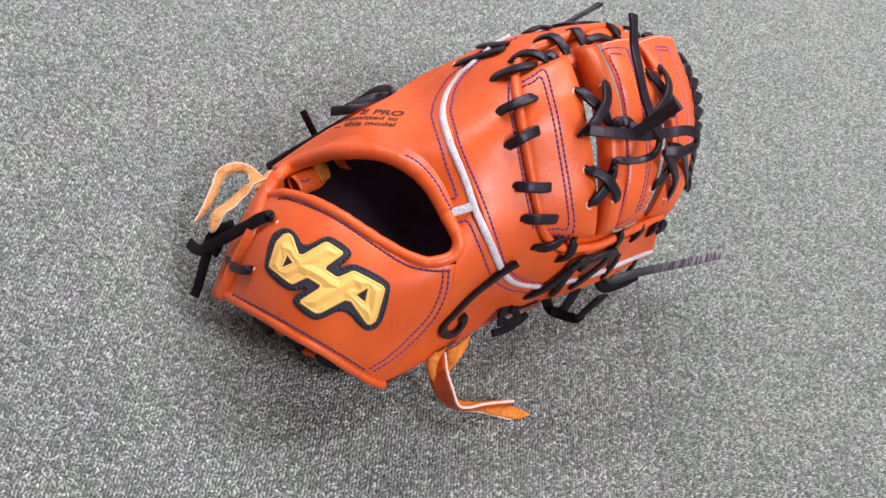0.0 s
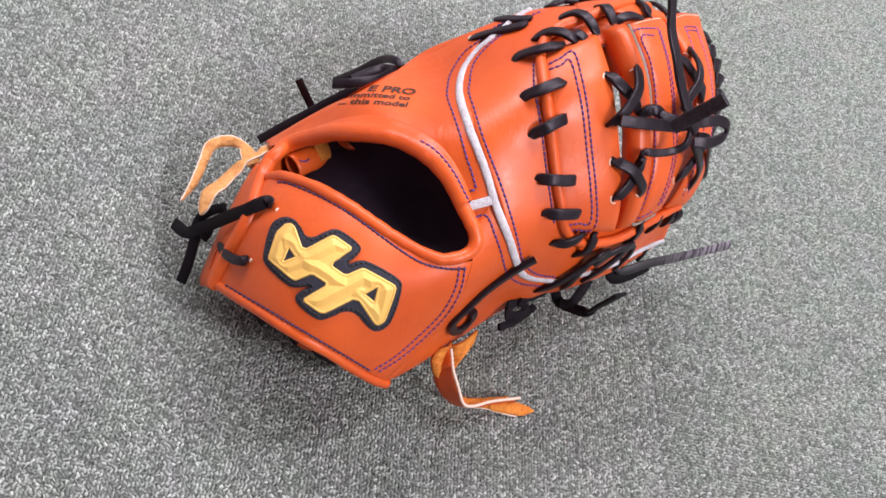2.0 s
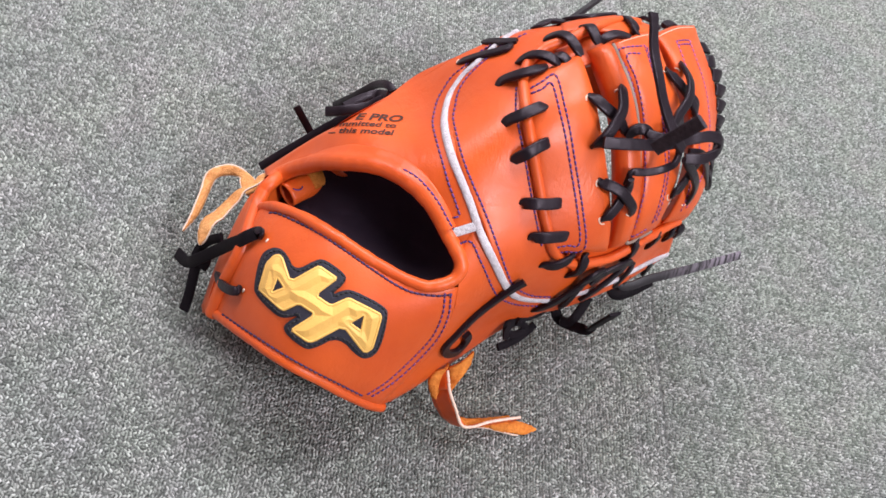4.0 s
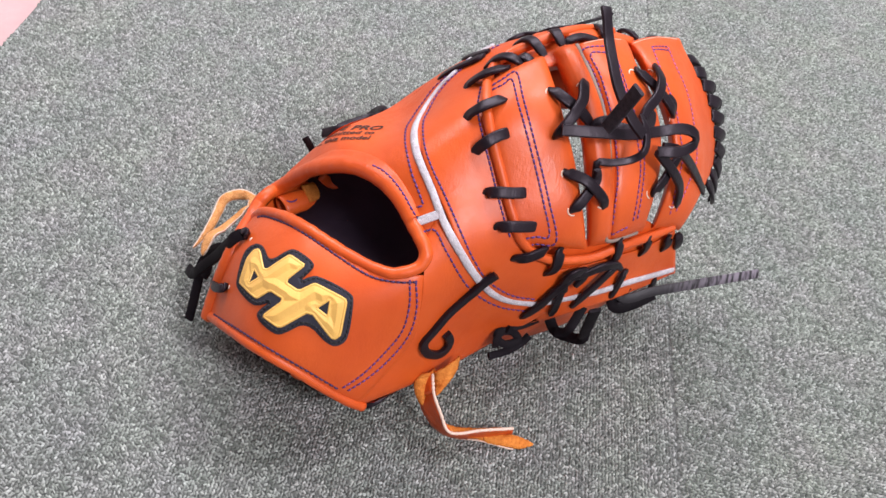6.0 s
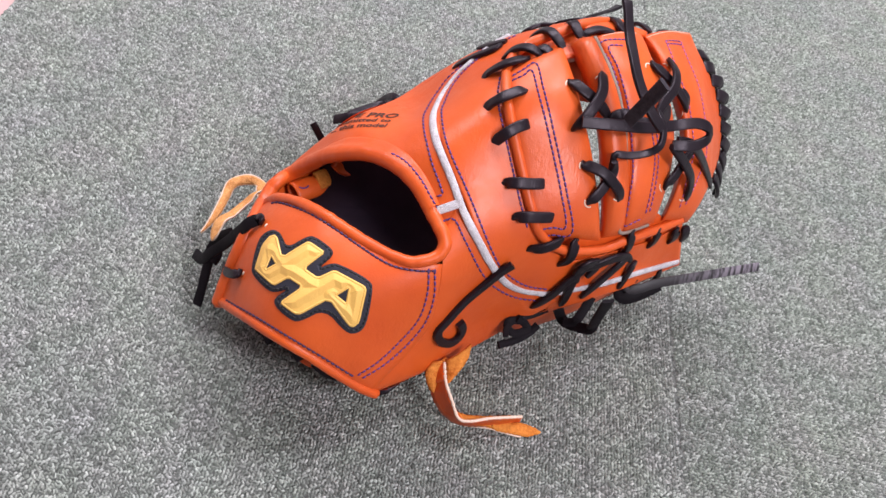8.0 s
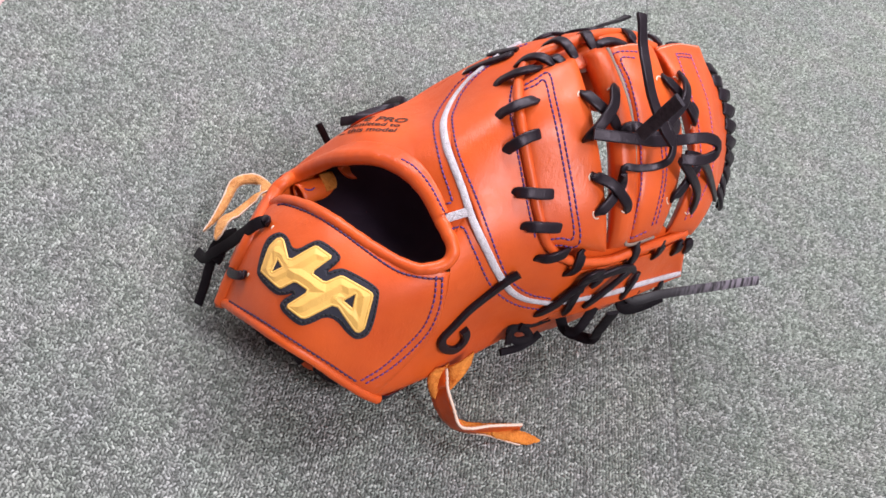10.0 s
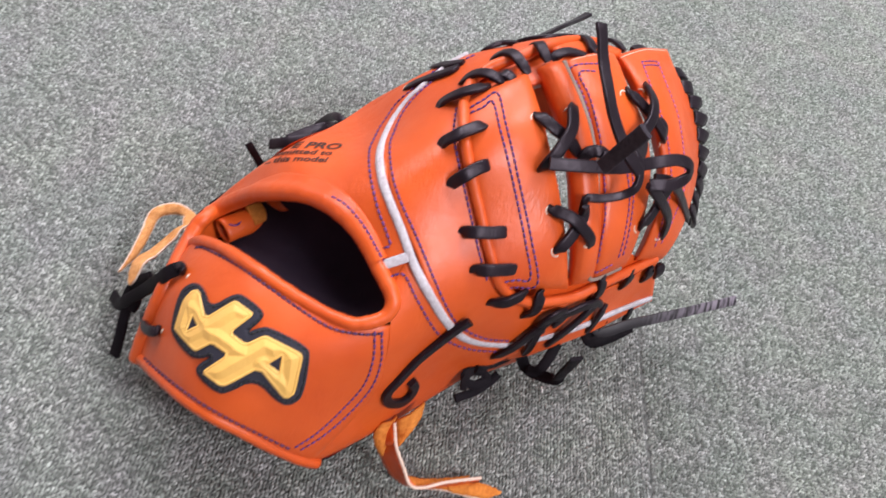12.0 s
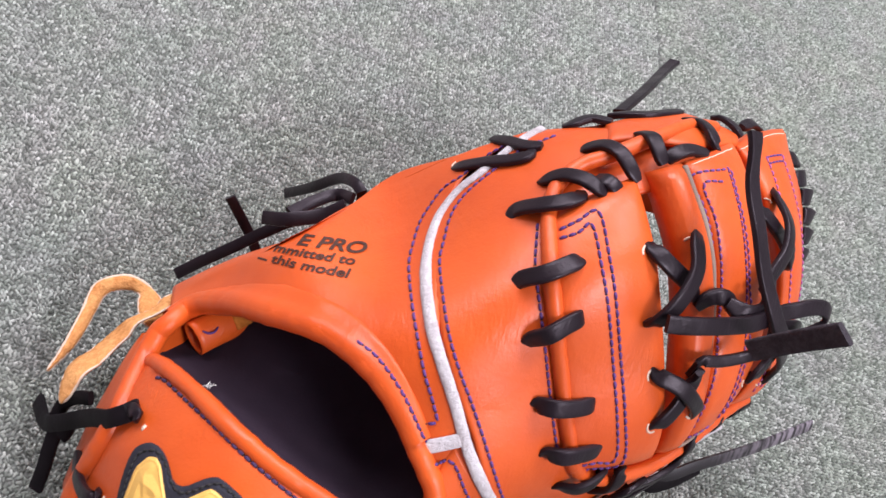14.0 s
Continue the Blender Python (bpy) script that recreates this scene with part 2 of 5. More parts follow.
def smooth(points, count):
    """Evenly spaced places along a Catmull-Rom curve through the points."""
    p = np.array(points, float)
    ext = np.vstack([2 * p[0] - p[1], p, 2 * p[-1] - p[-2]])
    fine = []
    for i in range(len(p) - 1):
        a, c, d, e = ext[i : i + 4]
        for f in np.linspace(0, 1, 12, endpoint=False):
            fine.append(0.5 * (2 * c + (d - a) * f + (2 * a - 5 * c + 4 * d - e) * f**2 + (3 * c - a - 3 * d + e) * f**3))
    fine.append(p[-1])
    fine = np.array(fine)
    far = np.r_[0, np.cumsum(np.linalg.norm(np.diff(fine, axis=0), axis=1))]
    return np.stack([np.interp(np.linspace(0, far[-1], count), far, fine[:, k]) for k in range(p.shape[1])], 1)


def length(points):
    q = smooth(points, 60)
    return float(np.linalg.norm(np.diff(q, axis=0), axis=1).sum())


BASE = Vector((0.0, 0.03, 0.0))


def part(name, bm, mat, parent, label="", flat=False):
    me = bpy.data.meshes.new(name)
    bmesh.ops.recalc_face_normals(bm, faces=bm.faces)
    bm.to_mesh(me)
    bm.free()
    for mt in mat if isinstance(mat, (list, tuple)) else (mat,):
        me.materials.append(mt)
    for p in me.polygons:
        p.use_smooth = not flat
    if name == "lace":
        me.set_sharp_from_angle(angle=0.7)
    ob = new(name, me)
    if parent:
        ob.parent = parent
        w, q = Vector((0, 0, 0)), parent
        while q:
            w += q.location
            q = q.parent
        me.transform(Matrix.Translation(-w))
    return tagged(ob, label) if label else ob


def sheet(rows, bm=None, closed=False, cap=False):
    """A skin over rows of places."""
    bm = bm or bmesh.new()
    vs = [[bm.verts.new(p) for p in r] for r in rows]
    for a, c in zip(vs, vs[1:]):
        n = len(a)
        for k in range(n if closed else n - 1):
            bm.faces.new((a[k], a[(k + 1) % n], c[(k + 1) % n], c[k]))
    if cap:
        bm.faces.new(vs[0][::-1])
        bm.faces.new(vs[-1])
    return bm


def panel(curves, h=1.5, bulge=0.0, edge=2.5, drop=5.0, n=44, m=16, wave=0.25, ends=(1, 1), under=0.0):
    """A leather panel over the back: skinned across its guide curves, puffed by bulge, with rounded edges that turn down by drop."""
    guides = [smooth(c, n) for c in curves]
    mids = [np.array([g[i] for g in guides]) for i in range(n)]
    width = max(4.0, float(np.mean([np.linalg.norm(np.diff(g, axis=0), axis=1).sum() for g in mids])))
    long = length(curves[0])
    e = min(0.3, edge / width)
    ts = sorted({0.0, e * 0.12, e * 0.4, e, *np.linspace(e, 1 - e, m).tolist(), 1 - e * 0.4, 1 - e * 0.12, 1.0})
    grid = []
    for i, mid in enumerate(mids):
        s = i / (n - 1)
        k = len(mid)
        rowp = []
        for t in ts:
            if k == 2:
                at = mid[0] * (1 - t) + mid[1] * t
            else:
                at = sum(w * mid[j] for j, w in spline_weights(t * (k - 1), k))
            u, v, lift = (*at, 0.0)[:3]
            d = min(t, 1 - t) * width
            if ends[0]:
                d = min(d, s * long + 0.15)
            if ends[1]:
                d = min(d, (1 - s) * long + 0.15)
            q = max(0.0, 1 - d / edge)
            fall = edge * (1 - math.sqrt(max(0.0, 1 - q * q))) * 0.8
            puff = bulge * (1 - (2 * t - 1) ** 2)
            w = wave * noise.noise(Vector((u * 0.05, v * 0.05, 3.1)))
            rowp.append((float(u), float(v), h + lift + puff - fall + w))
        first, last = rowp[0], rowp[-1]
        rowp = [(first[0], first[1], first[2] - drop)] + rowp + [(last[0], last[1], last[2] - drop)]
        grid.append(rowp)
    if ends[0]:
        grid.insert(0, [(u, v, min(w, h) - drop) for u, v, w in grid[0]])
    if ends[1]:
        grid.append([(u, v, min(w, h) - drop) for u, v, w in grid[-1]])
    return sheet([[spot(*p) for p in r] for r in grid])


def frames_along(pts, ups):
    """Directions along and across a path of places."""
    out = []
    for i, p in enumerate(pts):
        a = (pts[min(i + 1, len(pts) - 1)] - pts[max(i - 1, 0)]).normalized()
        side = a.cross(ups[i])
        side = side.normalized() if side.length > 1e-6 else Vector((1, 0, 0))
        out.append((a, side, side.cross(a).normalized()))
    return out


def swept(pts, ups, width, thick, ring=10, power=3.0, taper=(1, 1), bm=None, twist=0.0, blunt=0.0):
    """A lace or tube swept along places: a rounded bar, width by thick (metres)."""
    rows = []
    n = len(pts)
    for i, (p, (a, side, up)) in enumerate(zip(pts, frames_along(pts, ups))):
        f = taper[0] + (taper[1] - taper[0]) * i / max(1, n - 1)
        rot = twist * i / max(1, n - 1)
        s2, u2 = side * math.cos(rot) + up * math.sin(rot), up * math.cos(rot) - side * math.sin(rot)
        narrow = 1.0
        if blunt:
            e = min(1.0, min(i, n - 1 - i) / max(1.0, blunt * (n - 1)))
            narrow = 1 - 0.42 * (1 - e) ** 2.2
        r = []
        for k in range(ring):
            g = 2 * math.pi * (k + 0.5) / ring
            c, s = math.cos(g), math.sin(g)
            x = math.copysign(abs(c) ** (2 / power), c) * width / 2 * f * narrow
            y = math.copysign(abs(s) ** (2 / power), s) * thick / 2 * f
            r.append(p + s2 * x + u2 * y)
        rows.append(r)
    return sheet(rows, bm, closed=True, cap=True)


def over(points, count, h=0.0):
    """Places and outward directions along a curve of (along, across[, above]) over the back."""
    q = smooth(points, count)
    pts = [spot(p[0], p[1], (p[2] if len(p) > 2 else 0.0) + h) for p in q]
    return pts, [facing(p[0], p[1]) for p in q]


def tube(points, radius, h=0.0, flat=1.0, count=60, ring=12, wrinkle=0.0, thin=(2.0, 3.0, 1.0)):
    pts, ups = over(points, count, h)
    bm = swept(pts, ups, radius * 2 / 1000, radius * 2 * flat / 1000, ring, 2.0)
    if wrinkle:
        bm.verts.ensure_lookup_table()
        for i, p in enumerate(pts):
            for k in range(ring):
                v = bm.verts[i * ring + k]
                q = p * 190 + (v.co - p) * 60
                fold = noise.noise(q) + 0.5 * noise.noise(q * 2.3) + 1.2 * noise.noise(p * 45)
                f = min(1.0, max(0.0, (i / count - thin[0]) / (thin[1] - thin[0])))
                v.co = p + (v.co - p) * (1 + (thin[2] - 1) * f) + (v.co - p).normalized() * fold * wrinkle / 1000
    return bm


def lace(points, width=6.5, thick=2.4, count=24, h=0.0, blunt=0.22, power=4.4):
    pts, ups = over(points, count, h)
    return swept(pts, ups, width / 1000, thick / 1000, 24, power, blunt=blunt)


# ---- room ----
def slab(name, x0, y0, z0, x1, y1, z1, mat, label):
    bm = bmesh.new()
    bmesh.ops.create_cube(bm, size=1, matrix=Matrix.LocRotScale(((x0 + x1) / 2, (y0 + y1) / 2, (z0 + z1) / 2), None, (x1 - x0, y1 - y0, z1 - z0)))
    ob = part(name, bm, mat, None, flat=True)
    return tagged(ob, label, "floor" if name == "floor" else name.split("_")[0], "", "structure")


floor = slab("floor", -2.6, -2.2, -0.11, 2.6, 2.6, -0.008, PINKFLOOR, "grey loop-pile carpet tiles laid beside a pale pink floor")


def carpet_tile(corners):
    bm = bmesh.new()
    top = [(x, y, -0.001) for x, y in corners]
    cx, cy = (sum(c[k] for c in corners) / 4 for k in (0, 1))
    inset = [(x - math.copysign(0.0005, x - cx), y - math.copysign(0.0005, y - cy), z) for x, y, z in top]
    sheet([[(x, y, -0.008) for x, y, z in top], [(x, y, -0.0016) for x, y, z in top], inset], bm, closed=True)
    bm.faces.new([v for v in bm.verts if v.co.z > -0.0011])
    return part("carpet_tile", bm, CARPET, floor, flat=True)


TILES = [[(-0.44, -2.2), (0.1, -2.2), (0.245, 2.6), (-0.44, 2.6)], [(0.1002, -2.2), (2.6, -2.2), (2.6, 2.6), (0.2452, 2.6)]]


def pile(tile, corners, seed, turned):
    """Cut and looped tufts on a tile, in rows, each a little rounded bar of its own; only the stretch round the mitt."""
    rng = np.random.default_rng(seed)
    a, c = np.meshgrid(np.arange(-0.6, 0.9, 0.0019 if turned else 0.0022), np.arange(-0.35, 0.95, 0.0022 if turned else 0.0019), indexing="ij")
    slope = 0.145 / 4.8
    x0 = a.ravel() + slope * c.ravel() + rng.normal(0, 0.0005 if turned else 0.00026, a.size)
    y0 = c.ravel() - slope * a.ravel() + rng.normal(0, 0.00026 if turned else 0.0005, a.size)
    ok = np.ones(a.size, bool)
    hull = [(-0.36, -0.24), (0.46, -0.2), (0.82, 0.84), (0.4, 0.84), (-0.56, 0.34)]
    for loop2 in (hull, corners):
        for (px, py), (qx, qy) in zip(loop2, loop2[1:] + loop2[:1]):
            ok &= (qx - px) * (y0 - py) - (qy - py) * (x0 - px) > 0.0009 * math.hypot(qx - px, qy - py)
    x0, y0 = x0[ok], y0[ok]
    n = len(x0)
    tilt = 0.42 if turned else 0.66
    g = np.where(rng.random(n) < 0.5, tilt, -tilt) + rng.normal(0, 0.3, n) + (0.0 if turned else math.pi / 2)
    lie = rng.random(n) < (0.16 if turned else 0.34)
    g[lie] += rng.normal(math.pi / 2, 0.35, lie.sum())
    dx, dy = np.cos(g), np.sin(g)
    long, wide2 = rng.uniform(0.0011, 0.0017, n), rng.uniform(0.00075, 0.0011, n)
    high, lean = rng.uniform(0.0003, 0.0009, n), rng.normal(0, 0.00045, n)
    thin = rng.random(n) < 0.3
    wide2[thin] *= 0.5
    high[thin] += 0.0003
    co = np.empty((n, 8, 3))
    for k, (al, ac, up) in enumerate(((-1, -1, 0), (1, -1, 0), (1, 1, 0), (-1, 1, 0), (-0.7, -0.45, 1), (0.7, -0.45, 1), (0.7, 0.45, 1), (-0.7, 0.45, 1))):
        co[:, k, 0] = x0 + dx * long * al - dy * wide2 * ac
        co[:, k, 1] = y0 + dy * long * al + dx * wide2 * ac
        co[:, k, 2] = np.where(up, high + lean * al, -0.0018)
    quads = np.array([(4, 5, 6, 7), (0, 1, 5, 4), (1, 2, 6, 5), (2, 3, 7, 6), (3, 0, 4, 7)])
    index = (quads[None] + (np.arange(n) * 8)[:, None, None]).ravel()
    me = bpy.data.meshes.new("carpet_pile")
    me.vertices.add(n * 8)
    me.vertices.foreach_set("co", co.ravel())
    me.loops.add(n * 20)
    me.loops.foreach_set("vertex_index", index)
    me.polygons.add(n * 5)
    me.polygons.foreach_set("loop_start", np.arange(n * 5) * 4)
    me.polygons.foreach_set("use_smooth", np.ones(n * 5, bool))
    me.update()
    me.materials.append(YARN_TURNED_DIMMED if turned else YARN)
    ob = new("carpet_pile", me)
    ob.parent = tile
    tagged(ob, "short grey-green looped carpet pile", "", "", "stuff")


# dark sheet added beneath the pile only, to deepen the shade in its gaps
bm = bmesh.new()
bm.faces.new([bm.verts.new((x, y, -0.0005)) for x, y in ((-0.36, -0.24), (0.46, -0.2), (0.82, 0.84), (0.4, 0.84), (-0.4395, 0.4025), (-0.4395, -0.008))])
part("carpet_backing_shade", bm, BACKING_SHADE, floor)
for k, corners in enumerate(TILES):
    pile(carpet_tile(corners), corners, 7 + k, k == 1)
slab("wall_north", -2.6, 2.6, 0, 2.6, 2.7, 2.6, WALL, "plain painted wall")
slab("wall_south", -2.6, -2.3, 0, 2.6, -2.2, 2.6, WALL, "plain painted wall")
slab("wall_east", 2.6, -2.3, 0, 2.7, 2.7, 2.6, WALL, "plain painted wall")
slab("wall_west", -2.7, -2.3, 0, -2.6, 2.7, 2.6, WALL, "plain painted wall")
slab("ceiling", -2.7, -2.3, 2.6, 2.7, 2.7, 2.7, CEIL, "plain white ceiling")

# ---- mitt ----
mitt = new("baseball_mitt")
mitt.location = BASE
tagged(mitt, "orange leather first-base mitt, black laces, palm down on carpet", "baseball mitt")

# leather panels
heel = part("heel_panel", panel([
    [(-136.5, 47.2), (-119, 39.2), (-107.5, 29.2), (-95.4, 13.6), (-83.8, -2.4), (-72.3, -17.8), (-60.7, -27.4), (-46.5, -33.9)],
    [(-159.5, 23.4), (-131.5, 8.4), (-111.5, -8.3), (-94, -33.2), (-78.5, -57.3), (-67.3, -63.6)],
    [(-186.5, 0.6), (-163.7, -18.5), (-148.3, -34.7), (-134.7, -51.9), (-122.9, -70.7), (-113.1, -87)]], h=2, m=22), ORANGE, mitt)
thumb = part("thumb_panel", panel([
    [(-134, 74.6, -8), (-116, 77.2, -11), (-90.5, 80, -11), (-67, 81.6, -7), (-48, 86, -3), (-31, 88.4, -1), (-11.7, 90.6, 0), (8.8, 92.3, 0), (25.3, 92.5, 0), (42.5, 91.5, 0)],
    [(-131.9, 72.8, 6), (-114.2, 75.1, 3), (-89, 77.8, 0), (-63.9, 77, 0), (-41, 85.6, 0), (-21.1, 90.9, 0), (-6.8, 82, 0), (5.4, 79.9, 0)],
    [(-129.5, 61.1, 7), (-117.7, 69.9, 3), (-94.6, 69.3, 0), (-69.5, 60.5, 0), (-49, 54.2, 0), (-35.1, 46.9, 0), (-21.7, 34.4, 0)],
    [(-131.5, 58.9, 6.5), (-125.5, 60.4, 9), (-120.3, 62.7, 4), (-112.7, 63.1, 0), (-99, 62.4, -1), (-82.5, 53.8, 0), (-70.7, 48, 0), (-52.9, 33.3, 0), (-44.1, 13.4, 0), (-37.6, -4.1, 0), (-24.3, -6.3, 0)]], h=1.5, m=30, n=60, edge=1.0), ORANGE, mitt)
side = part("side_panel", panel([
    [(-44.6, -29.3), (-54, -45.8), (-68.4, -62), (-87.9, -72), (-104.2, -76.4), (-114, -81.6), (-112.5, -87.3)],
    [(-38.1, -14.9), (-38.9, -31.2), (-40.7, -47), (-45.4, -62.9), (-55.2, -76.7), (-64.6, -87.5)],
    [(-29.9, -7), (-25.3, -29.2), (-20.4, -47.1), (-10.4, -60.1), (4.9, -71.1), (14.7, -78.5)]], h=1.0, m=24, drop=14), ORANGE, mitt)
back = part("back_panel", panel([
    [(44.9, 90.5), (33.4, 88.4), (21.1, 85.8)] + [(7.5, 79.6), (-4.1, 75.8), (-14.3, 60.7), (-21.7, 34.4), (-23.4, 13), (-22.9, -6.1), (-22.8, -24.8), (-20.3, -43.8), (-9.9, -61), (6.2, -72.3), (24.6, -77.4)],
    [(61.3, 85.5), (45.4, 82.4), (30.5, 75.3)] + [(2, 50.6), (-4.9, 28.3), (-8.1, 5.3), (-9.6, -17.8), (-6.5, -38.5), (5.9, -57), (27.2, -69.6)],
    [(77.4, 80.4), (59.6, 75.8), (43, 69)] + [(28.6, 58.5), (20.9, 40.8), (15.5, 18), (12.1, -5.9), (10.5, -24.1), (12.2, -39.9), (21.3, -52.9), (32.5, -62.7)]], h=1.5, m=24, n=60), ORANGE, mitt)
part("finger_panel", panel([
    [(71.4, 85.5), (90.6, 86), (109, 83.6), (122.1, 75.1), (134.9, 64.9)],
    [(62.6, 76.4), (78.5, 74.3), (91.1, 68.3), (107.4, 62.7), (126.2, 58.5)]], h=1.0, bulge=3, drop=12), ORANGE, mitt)
part("edge_roll", tube([(119.3, 70.3), (104.8, 75.3), (83.7, 74.4), (62.3, 71.9), (45.5, 71), (31.8, 62.6), (21.4, 40.5), (17.1, 20.8), (14.5, 1.9), (11.7, -17.7), (10.8, -34.2), (17.1, -45.5), (28.9, -52.6), (48.1, -57.6), (65, -57.5), (88.2, -57.7), (107.8, -57.2)], 3.1, 2.9, count=240, ring=14, wrinkle=0.2), ORANGE, mitt)
strap = part("web_strap", panel([
    [(28.6, 58.5), (17.9, 30.7), (13.3, 5.6), (9.5, -17), (8.3, -36.7)],
    [(65.2, 61.3), (62.6, 44.5), (59.6, 20.7), (57.3, -1.6), (52, -27.2), (46.8, -52.1)]], h=4, bulge=3, edge=5, drop=8), ORANGE, mitt)
roll = part("web_roll", panel([
    [(71.9, 61.9), (69.9, 42.4), (68.5, 21.7), (65.6, 2.8), (58.9, -19), (48.5, -51)],
    [(89.5, 61.7), (87.7, 42), (87, 20.7), (85.2, -2.1), (75.8, -27), (64.1, -53.9)]], h=1, bulge=6, edge=5, drop=7), ORANGE, mitt)
web = part("web_panel", panel([
    [(87.7, 61.6), (85.9, 42.4), (85.1, 21.1), (82.5, -1.4), (73.1, -26.3), (62.4, -52.7)],
    [(124, 61.9), (116.7, 37), (117.9, 14.7), (115.2, -5.4), (106, -27.3), (86.9, -53.3)]], h=4, bulge=3, edge=4, drop=6), ORANGE, mitt)
tip = part("tip_panel", panel([
    [(125.7, 59.6, 0), (122.3, 32.3, 0), (124, 10.2, 0), (121.6, -13.4, 0), (111.4, -33.6, 0), (94.1, -53.5, 0)],
    [(150.3, 61.6, 7), (142.1, 30.9, 1), (143.7, 8.7, 0), (140, -15.7, 0), (128, -36.8, 0), (106.8, -56.9, 0)],
    [(171.2, 59.8, 15), (168.5, 47.8, 7), (169.6, 36.1, 2), (173, 16.7, 0), (171.4, -5.8, 0), (163.7, -27, 0), (138.3, -44, 0), (113.6, -60, 0)]], h=2, bulge=5, edge=3.5, drop=8), ORANGE, mitt)
part("front_panel", panel([
    [(15.4, -54.7), (39.9, -59.5), (65.1, -61.7), (88.6, -62.4), (110, -59.6)],
    [(7.4, -74.7), (22.5, -78.9), (47.3, -81.1), (74.6, -83.3), (105.6, -84.8)]], h=1, drop=10), ORANGE, mitt)
part("palm_edge", panel([
    [(4, -72.7), (22.7, -76.7), (47.5, -78.8), (74.6, -81.3), (103.8, -84.6)],
    [(6, -81.3), (22.3, -84), (43, -85.5), (62.6, -86.4), (79.3, -86.1)]], h=0, drop=25), ORANGE, mitt)
part("heel_binding", tube([(-183.7, -1.2), (-164, -19.5), (-148.7, -35.6), (-135.2, -53.1), (-123.5, -72), (-115.3, -84.3), (-112, -88.4)], 3.4, -0.5, count=140, wrinkle=0.22), ORANGE, mitt)
part("opening_rim", tube([(-186.2, -1.8, 0), (-173.3, 10.2, 0), (-156.2, 23.7, 0), (-148.4, 32, -1), (-143.5, 41.2, -2.5), (-138.5, 49.3, 0), (-132.7, 56.1, 8), (-126.1, 60, 10), (-120.3, 62.7, 4), (-112.7, 63.1, 0), (-102.1, 61.3, -1), (-91.7, 58.6, 0), (-76.2, 51.3, 0), (-66, 45.1, 0.5), (-58.3, 38.6, 0), (-48.7, 25, 0), (-43.6, 10.1, 0), (-41.7, -7.4, 0), (-40.8, -20.7, 0), (-43.5, -26.4, 0), (-50.3, -29.2, 0), (-62.4, -26.8, 0), (-73.2, -17.6, 0), (-85.2, -2.9, 0), (-96.8, 13.4, 0), (-108.9, 28.4, 0), (-119.6, 38.6, 0), (-128.4, 44.6, 0), (-135.5, 46.6, -4)], 4.6, 1.2, 1, 320, 16, 0.32, (0.56, 0.7, 0.72)), ORANGE, mitt)
LIP = [(-126.1, 60.6, 9), (-120.3, 63.2, 4), (-112.7, 63.4, 0), (-102.1, 61.5, -1), (-91.7, 58.8, 0), (-76.2, 51.5, 0), (-66, 45.3, 0.5), (-58.3, 38.8, 0), (-48.7, 25.1, 0), (-43.6, 10.1, 0), (-41.7, -3.4, 0)]
pts, ups = over(LIP, 90, 1.2)
rows = []
for i, (p, (a, side2, up)) in enumerate(zip(pts, frames_along(pts, ups))):
    out = side2 if side2.dot(p - spot(-90, 20)) > 0 else -side2
    full = max(0.0, min(1.0, (i - 5) / 34, (89 - i) / 60)) ** 0.9
    q = [(-4.45, 0.2), (-3.6, 2.7), (-2, 4.1), (0, 4.72), (2.1, 4.5), (3.8, 3.7), (4.6 + 0.8 * full, 2.7), (4.9 + 2.3 * full, 1.9), (5.2 + 4.2 * full, 1.3), (5.4 + 6.2 * full, 0.8), (5.6 + 7.8 * full, 0.2), (5.8 + 8.4 * full, -1.6)]
    fold = 0.3 * noise.noise(p * 120) + 0.22 * noise.noise(Vector((i * 0.55, 4.0, 1.0)))
    rows.append([p + out * x / 1000 + up * (y + fold * min(1, max(0, y))) / 1000 for x, y in q])
lip = part("rolled_lip", sheet(rows), ORANGE, mitt)
flap_out = smooth([(-140.9, 58.8, 15.8), (-159.1, 42.6, -5.8), (-175.8, 26.5, -5.2), (-190.3, 12.2, -7.7), (-199, 1.9, -4.8), (-190.5, -3.4, -6.9)], 24)
flap_in = smooth([(-134.2, 56.5, 1), (-142.3, 36.3, 1), (-155.8, 23.5, 1), (-170.5, 12.9, 0), (-180.7, 1.8, 0), (-182.1, -5.1, 0)], 24)
rows = [[spot(*(a * (1 - f) + c * f)) + N_AXIS * (0.0025 * math.sin(math.pi * f) - 0.002) for f in np.linspace(0, 1, 9)] for a, c in zip(flap_out, flap_in)]
rows = [[r[0] - N_AXIS * 0.003 - U_AXIS * -0.002] + r for r in rows]
part("wrist_flap", sheet(rows), ORANGE, mitt)
part("seam_underlay", panel([
    [(-42.6, 19.8), (-39.8, -5.7), (-40.2, -20.9), (-46.9, -35.1)],
    [(-25.3, 16.2), (-23.6, -8.2), (-22.1, -27), (-17.7, -48)]], h=0.4, drop=2), ORANGE, mitt)
part("pocket_edge", panel([
    [(8, -31.6), (27.5, -40.1), (48.9, -46.8), (65.2, -48.2), (92.5, -48.6)],
    [(15.4, -54.7), (39.9, -60.2), (65.1, -62.4), (88.6, -63.1), (109.1, -61.9)]], h=-3, drop=8), ORANGE, mitt)
